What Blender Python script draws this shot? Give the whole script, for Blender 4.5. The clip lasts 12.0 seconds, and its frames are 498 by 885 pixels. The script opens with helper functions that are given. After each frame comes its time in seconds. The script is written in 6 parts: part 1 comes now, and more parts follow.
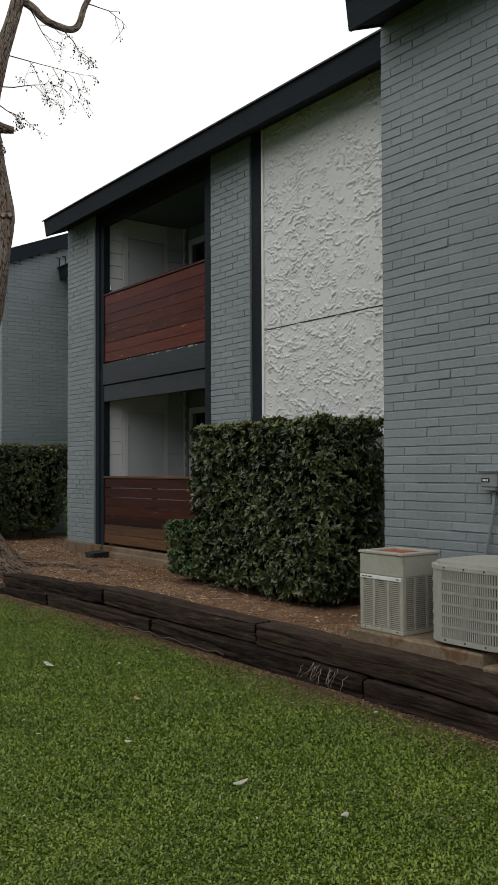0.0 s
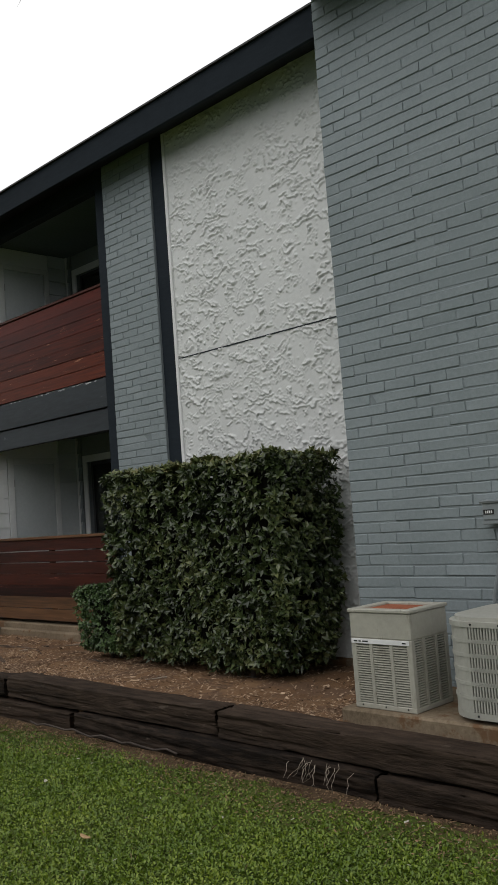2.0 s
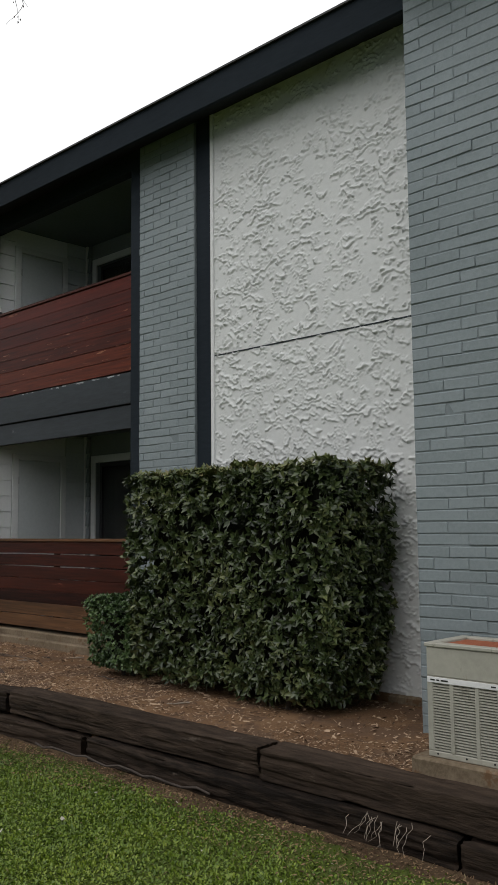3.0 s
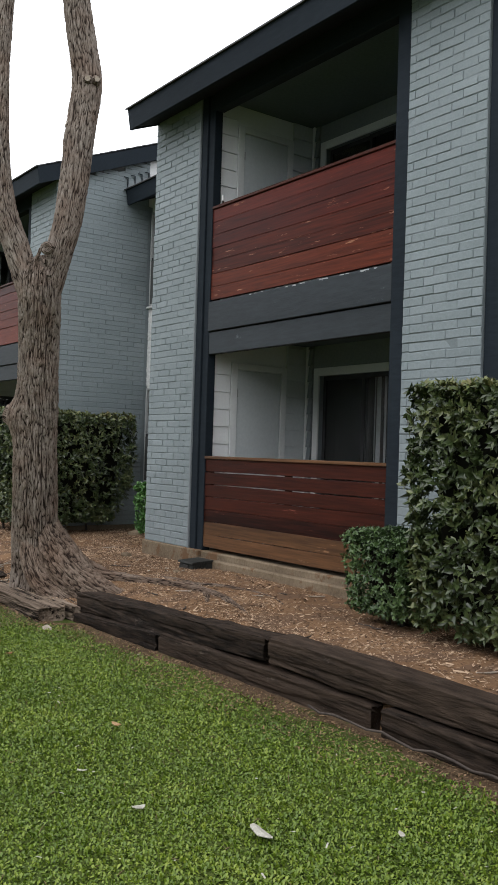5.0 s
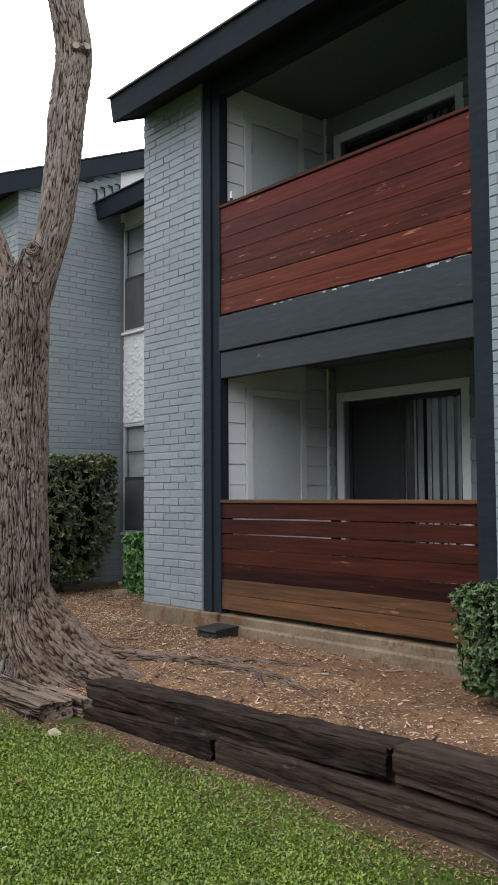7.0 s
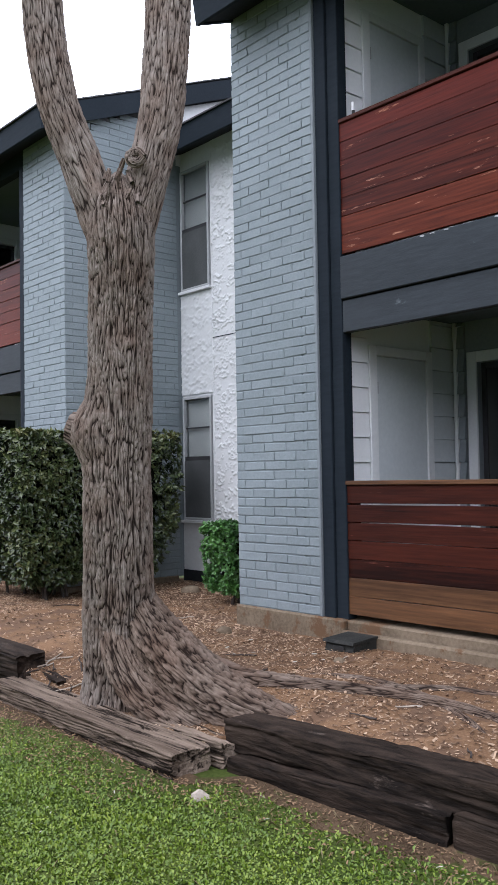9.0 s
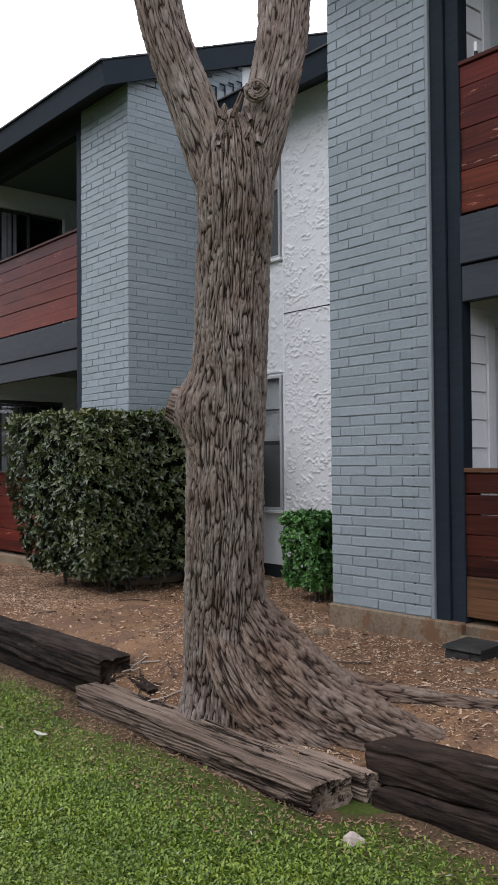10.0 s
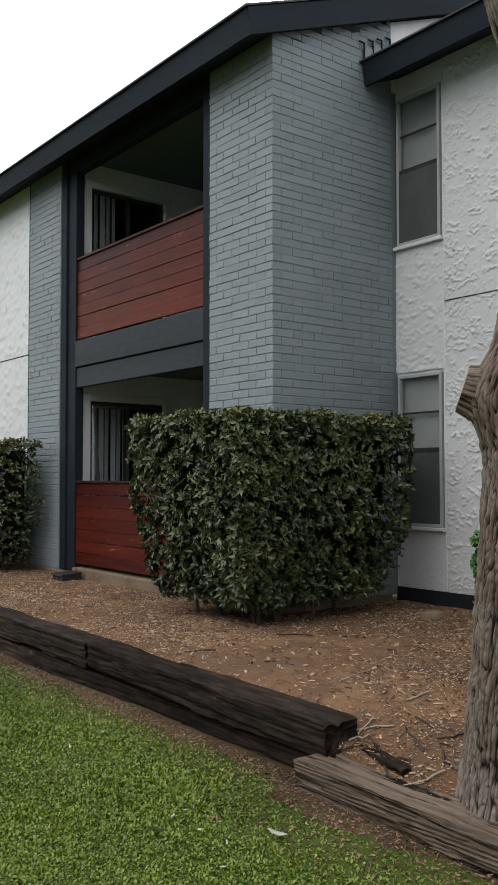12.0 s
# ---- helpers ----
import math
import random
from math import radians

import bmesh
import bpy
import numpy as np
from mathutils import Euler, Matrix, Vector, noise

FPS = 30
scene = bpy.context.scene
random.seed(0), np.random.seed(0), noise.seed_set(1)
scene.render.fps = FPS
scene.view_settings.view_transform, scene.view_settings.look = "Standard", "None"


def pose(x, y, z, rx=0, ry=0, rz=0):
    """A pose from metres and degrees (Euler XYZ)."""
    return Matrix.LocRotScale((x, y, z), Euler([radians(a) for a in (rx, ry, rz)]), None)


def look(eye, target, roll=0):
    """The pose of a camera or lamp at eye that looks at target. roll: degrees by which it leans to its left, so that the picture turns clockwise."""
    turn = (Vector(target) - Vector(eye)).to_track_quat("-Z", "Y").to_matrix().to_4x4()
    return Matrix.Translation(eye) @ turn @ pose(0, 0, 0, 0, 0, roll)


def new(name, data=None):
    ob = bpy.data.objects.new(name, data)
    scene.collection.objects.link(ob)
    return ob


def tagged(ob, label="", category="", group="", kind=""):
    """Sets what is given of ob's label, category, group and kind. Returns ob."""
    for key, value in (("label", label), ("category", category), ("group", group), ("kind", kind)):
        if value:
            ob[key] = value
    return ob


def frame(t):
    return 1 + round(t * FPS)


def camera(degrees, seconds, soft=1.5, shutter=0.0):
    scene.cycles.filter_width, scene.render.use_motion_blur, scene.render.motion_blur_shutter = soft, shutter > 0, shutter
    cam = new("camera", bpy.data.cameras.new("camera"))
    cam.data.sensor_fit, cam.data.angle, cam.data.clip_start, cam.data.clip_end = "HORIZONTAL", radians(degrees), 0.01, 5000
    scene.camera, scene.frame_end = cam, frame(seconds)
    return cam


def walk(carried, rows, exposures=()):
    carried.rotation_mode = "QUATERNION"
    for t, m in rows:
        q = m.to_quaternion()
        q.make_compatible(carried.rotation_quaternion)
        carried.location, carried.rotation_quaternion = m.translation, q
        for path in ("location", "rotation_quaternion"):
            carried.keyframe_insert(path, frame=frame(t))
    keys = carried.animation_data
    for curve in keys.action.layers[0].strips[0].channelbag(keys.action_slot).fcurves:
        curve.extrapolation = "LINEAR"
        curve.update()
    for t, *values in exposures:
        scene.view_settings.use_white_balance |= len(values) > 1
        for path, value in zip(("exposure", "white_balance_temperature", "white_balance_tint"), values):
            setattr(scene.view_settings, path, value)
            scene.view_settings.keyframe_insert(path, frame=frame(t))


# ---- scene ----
cam = camera(31.6, 12.0, soft=1.1)
METRES, EYE, TILT, LEAN, TURN = 10.0, 1.5, 0.0, 0.0, -36.4
ROWS = [
    (0.0, 0.0, 0.0, 0.0, 0.01, 1.75, 0.24),
    (0.5, -0.0049, 0.0344, 0.0004, -2.44, 3.26, 2.63),
    (1.0, -0.0214, 0.064, -0.0011, -6.02, 3.83, 0.74),
    (1.5, -0.0369, 0.0969, -0.002, -8.66, 2.97, 0.86),
    (2.0, -0.0493, 0.132, 0.0017, -8.42, 4.54, 4.17),
    (2.5, -0.0691, 0.1707, -0.0, -8.49, 4.74, 2.59),
    (3.0, -0.0855, 0.2029, 0.0005, -9.76, 5.55, 0.55),
    (3.5, -0.1045, 0.2433, -0.0004, -1.13, 4.41, -0.23),
    (5.5, -0.1869, 0.385, -0.0042, 0.11, 0.25, -1.69),
    (6.0, -0.2071, 0.4255, -0.0021, 0.16, 2.24, 0.85),
    (6.5, -0.2308, 0.4642, -0.0025, -4.22, 2.76, -0.68),
    (7.0, -0.2471, 0.5031, -0.0048, -4.28, 3.4, 0.35),
    (7.5, -0.2724, 0.5462, -0.006, -2.41, 1.64, 1.22),
    (9.5, -0.3623, 0.6921, -0.005, -5.29, 2.35, 0.89),
    (10.0, -0.3903, 0.728, -0.0062, -3.67, 1.49, 0.44),
    (10.5, -0.4186, 0.757, -0.0044, -4.7, 1.42, -0.0),
    (11.0, -0.4422, 0.7944, -0.004, -3.87, 1.5, -0.03),
    (11.5, -0.4735, 0.8283, -0.0054, -2.12, 1.97, -0.46),
    (12.0, -0.4957, 0.8567, -0.0077, -1.63, 2.27, 0.03),
]
walk(cam, [(t, pose(0, 0, EYE, TILT, LEAN, TURN) @ pose(METRES * x, METRES * y, METRES * z, 90 + pitch, roll, yaw)) for t, x, y, z, yaw, pitch, roll in ROWS],
     [(0.0, -1.03, 6700, 10), (2.5, -0.97, 6600, 10), (3.5, -0.82, 6550, 10), (5.5, -0.08, 6350, 11), (7.0, 0.0, 6250, 13), (7.5, 0.28, 5900, 17), (9.5, 0.2, 5850, 17),
      (10.0, -0.16, 6100, 17), (10.5, -0.2, 6250, 17), (11.0, -0.42, 6350, 13), (12.0, -0.42, 6450, 11)])

# ---------------------------------------------------------------- world and sun
world = bpy.data.worlds.new("overcast")
scene.world = world
world.use_nodes = True
wn, wl = world.node_tree.nodes, world.node_tree.links
wn.clear()
w_out = wn.new("ShaderNodeOutputWorld")
w_bg = wn.new("ShaderNodeBackground")
w_sky = wn.new("ShaderNodeTexSky")
w_sky.sky_type = "NISHITA"
w_sky.sun_disc = False
w_sky.sun_elevation, w_sky.sun_rotation = radians(46), radians(268)
w_sky.dust_density, w_sky.air_density = 4.0, 1.0
w_soft = wn.new("ShaderNodeMixRGB")           # cloud cover over the clear sky
w_soft.inputs["Fac"].default_value = 0.93
w_soft.inputs["Color2"].default_value = (22.5, 22.9, 23.2, 1)
wl.new(w_sky.outputs["Color"], w_soft.inputs["Color1"])
wl.new(w_soft.outputs["Color"], w_bg.inputs["Color"])
w_bg.inputs["Strength"].default_value = 0.1
wl.new(w_bg.outputs["Background"], w_out.inputs["Surface"])

sun = new("sun", bpy.data.lights.new("sun", "SUN"))
sun.data.energy, sun.data.angle, sun.data.color = 0.7, radians(40), (1.0, 0.97, 0.93)
sun.matrix_world = look((-8, 5.5, 12.5), (4, 6, 0))

# ---------------------------------------------------------------- materials


def node_mat(name):
    m = bpy.data.materials.new(name)
    m.use_nodes = True
    t = m.node_tree
    return m, t.nodes, t.links, t.nodes["Principled BSDF"]


def surface(name, a, b, fine=60.0, coarse=1.3, rough=0.8, bump=0.3, bump_scale=90.0, stretch=(1, 1, 1), vary=0.0,
            island=False, spec=0.25, metal=0.0, worn=None, worn_at=0.62, worn_scale=6.0, worn_stretch=(1, 1, 1), depth=0.004):
    """Two-scale colour, relief and wear in world metres."""
    m, n, l, p = node_mat(name)
    g = n.new("ShaderNodeNewGeometry")
    mp = n.new("ShaderNodeMapping")
    mp.inputs["Scale"].default_value = stretch
    l.new(g.outputs["Position"], mp.inputs["Vector"])
    n1 = n.new("ShaderNodeTexNoise")
    n1.inputs["Scale"].default_value, n1.inputs["Detail"].default_value, n1.inputs["Roughness"].default_value = fine, 5, 0.65
    n2 = n.new("ShaderNodeTexNoise")
    n2.inputs["Scale"].default_value, n2.inputs["Detail"].default_value = coarse, 4
    l.new(mp.outputs["Vector"], n1.inputs["Vector"])
    l.new(mp.outputs["Vector"], n2.inputs["Vector"])
    add = n.new("ShaderNodeMath")
    add.operation = "MULTIPLY_ADD"
    add.inputs[1].default_value = 0.5
    l.new(n1.outputs["Fac"], add.inputs[0])
    half = n.new("ShaderNodeMath")
    half.operation = "MULTIPLY"
    half.inputs[1].default_value = 0.5
    l.new(n2.outputs["Fac"], half.inputs[0])
    l.new(half.outputs[0], add.inputs[2])
    last = add.outputs[0]
    if vary:
        if island:
            src = g.outputs["Random Per Island"]
        else:
            oi = n.new("ShaderNodeObjectInfo")
            src = oi.outputs["Random"]
        sh = n.new("ShaderNodeMath")
        sh.operation = "MULTIPLY_ADD"
        sh.inputs[1].default_value = vary
        l.new(src, sh.inputs[0])
        sub = n.new("ShaderNodeMath")
        sub.operation = "SUBTRACT"
        sub.inputs[1].default_value = vary / 2
        l.new(last, sub.inputs[0])
        l.new(sub.outputs[0], sh.inputs[2])
        last = sh.outputs[0]
    ramp = n.new("ShaderNodeValToRGB")
    ramp.color_ramp.elements[0].position, ramp.color_ramp.elements[1].position = 0.37, 0.63
    ramp.color_ramp.elements[0].color, ramp.color_ramp.elements[1].color = (*a, 1), (*b, 1)
    l.new(last, ramp.inputs["Fac"])
    col = ramp.outputs["Color"]
    if worn:
        mw = n.new("ShaderNodeMapping")
        mw.inputs["Scale"].default_value = worn_stretch
        l.new(g.outputs["Position"], mw.inputs["Vector"])
        n3 = n.new("ShaderNodeTexNoise")
        n3.inputs["Scale"].default_value, n3.inputs["Detail"].default_value, n3.inputs["Roughness"].default_value = worn_scale, 8, 0.7
        l.new(mw.outputs["Vector"], n3.inputs["Vector"])
        r3 = n.new("ShaderNodeValToRGB")
        r3.color_ramp.elements[0].position, r3.color_ramp.elements[1].position = worn_at, worn_at + 0.06
        l.new(n3.outputs["Fac"], r3.inputs["Fac"])
        mix = n.new("ShaderNodeMixRGB")
        mix.inputs["Color2"].default_value = (*worn, 1)
        l.new(r3.outputs["Color"], mix.inputs["Fac"])
        l.new(col, mix.inputs["Color1"])
        col = mix.outputs["Color"]
    l.new(col, p.inputs["Base Color"])
    p.inputs["Roughness"].default_value, p.inputs["Specular IOR Level"].default_value, p.inputs["Metallic"].default_value = rough, spec, metal
    if bump:
        n4 = n.new("ShaderNodeTexNoise")
        n4.inputs["Scale"].default_value, n4.inputs["Detail"].default_value, n4.inputs["Roughness"].default_value = bump_scale, 4, 0.6
        l.new(mp.outputs["Vector"], n4.inputs["Vector"])
        bp = n.new("ShaderNodeBump")
        bp.inputs["Strength"].default_value, bp.inputs["Distance"].default_value = bump, depth
        l.new(n4.outputs["Fac"], bp.inputs["Height"])
        l.new(bp.outputs["Normal"], p.inputs["Normal"])
    return m


BRICK = surface("painted_brick", (0.2, 0.235, 0.248), (0.26, 0.298, 0.315), 45, 0.9, 0.65, 0.35, 140, vary=0.12, spec=0.25, worn=(0.18, 0.208, 0.22), worn_at=0.68, worn_scale=3.5, worn_stretch=(1, 1, 0.35), depth=0.003)
MORTAR = surface("painted_mortar", (0.175, 0.203, 0.216), (0.225, 0.258, 0.272), 60, 1.0, 0.75, 0.5, 120)
STUCCO = surface("white_stucco", (0.64, 0.652, 0.65), (0.72, 0.73, 0.728), 25, 0.7, 0.75, 0.25, 110, spec=0.2, worn=(0.61, 0.62, 0.612), worn_at=0.64, worn_scale=2.2, worn_stretch=(1, 1, 0.3), depth=0.002)
TRIM = surface("charcoal_trim", (0.0115, 0.0165, 0.0225), (0.019, 0.026, 0.034), 35, 1.1, 0.75, 0.25, 70, stretch=(1, 0.2, 1), spec=0.12)
BEAM = surface("charcoal_beam", (0.022, 0.027, 0.031), (0.036, 0.043, 0.05), 30, 1.4, 0.6, 0.3, 60, stretch=(1, 0.15, 1.0), spec=0.2, worn=(0.12, 0.135, 0.145), worn_at=0.64, worn_scale=5.0, worn_stretch=(1, 0.5, 0.8))
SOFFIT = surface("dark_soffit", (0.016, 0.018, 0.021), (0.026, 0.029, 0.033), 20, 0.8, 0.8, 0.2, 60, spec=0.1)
SHINGLE = surface("dark_shingle", (0.035, 0.036, 0.038), (0.09, 0.09, 0.092), 160, 2.0, 0.95, 0.6, 200, vary=0.3)
REDWOOD = surface("red_stained_wood", (0.03, 0.005, 0.0035), (0.118, 0.017, 0.009), 26, 1.4, 0.48, 0.4, 50, stretch=(1, 0.07, 1.6), vary=0.1, spec=0.12, worn=(0.38, 0.16, 0.09), worn_at=0.63, worn_scale=9.0, worn_stretch=(1, 0.28, 1.8))
REDDARK = surface("dark_red_stained_wood", (0.015, 0.0045, 0.0033), (0.072, 0.0165, 0.009), 26, 1.4, 0.5, 0.4, 50, stretch=(1, 0.07, 1.6), vary=0.1, spec=0.12, worn=(0.28, 0.1, 0.07), worn_at=0.66, worn_scale=9.0, worn_stretch=(1, 0.2, 2.4))
REDTAN = surface("faded_orange_wood", (0.065, 0.03, 0.013), (0.19, 0.088, 0.038), 26, 1.4, 0.55, 0.4, 50, stretch=(1, 0.07, 1.6), vary=0.1, worn=(0.3, 0.16, 0.085), worn_at=0.64, worn_scale=9.0, worn_stretch=(1, 0.28, 1.6))
REDORANGE = surface("orange_red_stained_wood", (0.048, 0.0095, 0.005), (0.165, 0.034, 0.014), 26, 1.4, 0.5, 0.4, 50, stretch=(1, 0.07, 1.6), vary=0.1, spec=0.12, worn=(0.42, 0.2, 0.12), worn_at=0.62, worn_scale=11.0, worn_stretch=(1, 0.3, 2.4))
REDCHIP = surface("chipped_red_wood", (0.038, 0.007, 0.004), (0.135, 0.024, 0.011), 26, 1.4, 0.5, 0.4, 50, stretch=(1, 0.07, 1.6), vary=0.1, spec=0.12, worn=(0.4, 0.2, 0.13), worn_at=0.625, worn_scale=11.0, worn_stretch=(1, 0.3, 2.6))
SIDING = surface("white_siding_paint", (0.78, 0.79, 0.795), (0.84, 0.848, 0.85), 40, 0.9, 0.55, 0.15, 90)
# porch shade is put into this darker colour for the balcony back walls
DOORPAINT = surface("porch_shade_wall", (0.2, 0.225, 0.24), (0.26, 0.285, 0.3), 30, 0.8, 0.6, 0.1, 60)
DOORWHITE = surface("pale_grey_door_and_shaded_siding", (0.54, 0.575, 0.585), (0.62, 0.65, 0.66), 30, 0.8, 0.5, 0.1, 60)
WHITETRIM = surface("white_window_trim", (0.68, 0.69, 0.69), (0.76, 0.77, 0.77), 40, 1.0, 0.5, 0.15, 80)
GREYTRIM = surface("grey_edge_trim", (0.2, 0.225, 0.24), (0.25, 0.28, 0.295), 40, 1.0, 0.6, 0.2, 80)
CONCRETE = surface("stained_concrete", (0.13, 0.098, 0.066), (0.25, 0.195, 0.137), 40, 2.2, 0.9, 0.6, 90, spec=0.1, worn=(0.15, 0.088, 0.05), worn_at=0.54, worn_scale=4.0)
TIE = surface("dark_weathered_timber", (0.009, 0.0065, 0.005), (0.066, 0.046, 0.034), 24, 1.8, 0.8, 1.0, 60, stretch=(1, 0.2, 1.2), vary=0.12, spec=0.1, worn=(0.095, 0.074, 0.06), worn_at=0.62, worn_scale=7.0, worn_stretch=(1, 0.4, 1.1), depth=0.01)
TIEPALE = surface("pale_rotten_timber", (0.1, 0.073, 0.054), (0.31, 0.24, 0.185), 30, 2.0, 0.9, 1.0, 44, stretch=(1, 0.05, 1.2), spec=0.1, worn=(0.016, 0.011, 0.008), worn_at=0.52, worn_scale=14.0, worn_stretch=(1, 0.05, 1.0), depth=0.025)
SOIL = surface("red_brown_soil", (0.13, 0.073, 0.04), (0.28, 0.167, 0.094), 70, 1.6, 0.95, 0.8, 120, spec=0.1, worn=(0.155, 0.095, 0.06), worn_at=0.5, worn_scale=3.0, depth=0.01)
EDGECHIP = surface("damp_bark_bit", (0.07, 0.042, 0.026), (0.27, 0.175, 0.105), 80, 2.0, 0.9, 0.3, 100, vary=0.8, island=True, spec=0.1)
EDGESOIL = surface("damp_edge_soil", (0.055, 0.036, 0.021), (0.135, 0.09, 0.054), 70, 2.2, 0.95, 0.8, 120, spec=0.1, worn=(0.06, 0.062, 0.02), worn_at=0.56, worn_scale=5.0, depth=0.01)
CHIP = surface("wood_mulch_chip", (0.1, 0.06, 0.038), (0.48, 0.34, 0.23), 80, 2.0, 0.9, 0.3, 100, vary=0.8, island=True, spec=0.1)
TWIG = surface("dark_twig_bark", (0.04, 0.032, 0.028), (0.085, 0.068, 0.058), 30, 3.0, 0.9, 0.3, 60)
CUT = surface("cut_wood", (0.3, 0.25, 0.2), (0.44, 0.38, 0.32), 60, 5.0, 0.85, 0.4, 90)
DIRT = surface("lawn_thatch", (0.034, 0.056, 0.01), (0.085, 0.105, 0.025), 55, 0.9, 0.95, 0.7, 90, spec=0.1, worn=(0.17, 0.12, 0.07), worn_at=0.64, worn_scale=2.4, depth=0.01)
BEIGE = surface("beige_enamel", (0.34, 0.33, 0.285), (0.42, 0.405, 0.35), 30, 2.5, 0.5, 0.08, 80, worn=(0.28, 0.265, 0.22), worn_at=0.6, worn_scale=5.0, worn_stretch=(1, 1, 0.4))
PALEMETAL = surface("pale_grille_enamel", (0.33, 0.33, 0.295), (0.41, 0.405, 0.365), 30, 2.5, 0.5, 0.08, 80, worn=(0.3, 0.29, 0.25), worn_at=0.62, worn_scale=6.0)
RUST = surface("rusty_lid", (0.24, 0.07, 0.035), (0.36, 0.12, 0.06), 50, 6.0, 0.8, 0.3, 90)
COIL = surface("dark_coil", (0.008, 0.008, 0.008), (0.02, 0.02, 0.019), 90, 4.0, 0.8, 0.3, 150, spec=0.05)
ALU = surface("window_aluminium", (0.36, 0.37, 0.375), (0.44, 0.45, 0.455), 40, 3.0, 0.5, 0.05, 80)
DARKALU = surface("dark_door_metal", (0.03, 0.03, 0.032), (0.05, 0.05, 0.053), 40, 3.0, 0.4, 0.05, 80)
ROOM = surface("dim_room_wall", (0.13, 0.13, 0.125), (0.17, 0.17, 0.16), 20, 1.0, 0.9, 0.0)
BLIND = surface("grey_blind", (0.42, 0.43, 0.42), (0.5, 0.51, 0.5), 30, 2.0, 0.7, 0.05, 80)
CURTAIN = surface("grey_curtain", (0.6, 0.62, 0.625), (0.74, 0.755, 0.76), 12, 3.0, 0.9, 0.1, 60)
SCREEN = surface("dark_insect_screen", (0.07, 0.075, 0.075), (0.1, 0.105, 0.105), 60, 3.0, 0.9, 0.1, 200, spec=0.1)
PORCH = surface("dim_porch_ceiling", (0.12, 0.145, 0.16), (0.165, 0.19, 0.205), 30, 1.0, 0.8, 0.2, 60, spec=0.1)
BOXGREY = surface("grey_electrical_metal", (0.2, 0.225, 0.235), (0.25, 0.275, 0.285), 40, 3.0, 0.45, 0.1, 90)
BLACK = surface("black_plastic", (0.018, 0.018, 0.018), (0.035, 0.034, 0.033), 50, 4.0, 0.55, 0.2, 90)
PLASTIC = surface("dusty_dark_plastic", (0.02, 0.022, 0.021), (0.05, 0.049, 0.044), 50, 4.0, 0.75, 0.3, 90, spec=0.12)
MARK = surface("white_mark", (0.7, 0.7, 0.7), (0.78, 0.78, 0.78), 50, 4.0, 0.6, 0.0)
PAPER = surface("pale_litter", (0.33, 0.31, 0.26), (0.5, 0.48, 0.42), 50, 6.0, 0.8, 0.2, 60)
DRYLEAF = surface("dry_leaf", (0.22, 0.11, 0.05), (0.42, 0.28, 0.15), 50, 6.0, 0.8, 0.3, 60, vary=0.5)


def leaf_mat(name, a, b, c, rough, spread=0.5, blotch=1.5):
    m, n, l, p = node_mat(name)
    g = n.new("ShaderNodeNewGeometry")
    ramp = n.new("ShaderNodeValToRGB")
    ramp.color_ramp.elements[0].color, ramp.color_ramp.elements[1].color = (*a, 1), (*c, 1)
    ramp.color_ramp.elements.new(spread).color = (*b, 1)
    tex = n.new("ShaderNodeTexNoise")
    tex.inputs["Scale"].default_value, tex.inputs["Detail"].default_value = 2.2, 4
    l.new(g.outputs["Position"], tex.inputs["Vector"])
    ad = n.new("ShaderNodeMath")
    ad.operation = "MULTIPLY_ADD"
    ad.inputs[1].default_value = 0.55
    l.new(g.outputs["Random Per Island"], ad.inputs[0])
    sb = n.new("ShaderNodeMath")
    sb.operation = "MULTIPLY_ADD"
    sb.inputs[1].default_value, sb.inputs[2].default_value = blotch, 0.22 - 0.5 * blotch
    l.new(tex.outputs["Fac"], sb.inputs[0])
    l.new(sb.outputs[0], ad.inputs[2])
    l.new(ad.outputs[0], ramp.inputs["Fac"])
    l.new(ramp.outputs["Color"], p.inputs["Base Color"])
    p.inputs["Roughness"].default_value, p.inputs["Specular IOR Level"].default_value = rough, 0.5
    return m


HEDGE = leaf_mat("glossy_hedge_leaf", (0.015, 0.025, 0.008), (0.053, 0.076, 0.025), (0.17, 0.185, 0.075), 0.3, 0.55)
HEDGETOP = leaf_mat("olive_brown_top_leaf", (0.06, 0.085, 0.022), (0.12, 0.145, 0.045), (0.19, 0.15, 0.06), 0.42)
SHRUB = leaf_mat("fresh_shrub_leaf", (0.03, 0.095, 0.02), (0.062, 0.17, 0.032), (0.115, 0.27, 0.055), 0.4)
SHRUBDARK = leaf_mat("small_shrub_leaf", (0.025, 0.05, 0.015), (0.055, 0.1, 0.03), (0.12, 0.18, 0.065), 0.36)
SHADE = surface("near_black_leaf_shade", (0.005, 0.006, 0.004), (0.014, 0.013, 0.009), 30, 3.0, 0.95, 0.5, 40, spec=0.03)
GRASS = leaf_mat("lawn_grass", (0.042, 0.088, 0.005), (0.122, 0.188, 0.011), (0.285, 0.34, 0.045), 0.5, 0.55, 0.7)
STRAW = leaf_mat("dry_grass", (0.14, 0.11, 0.05), (0.2, 0.15, 0.075), (0.28, 0.22, 0.12), 0.7)


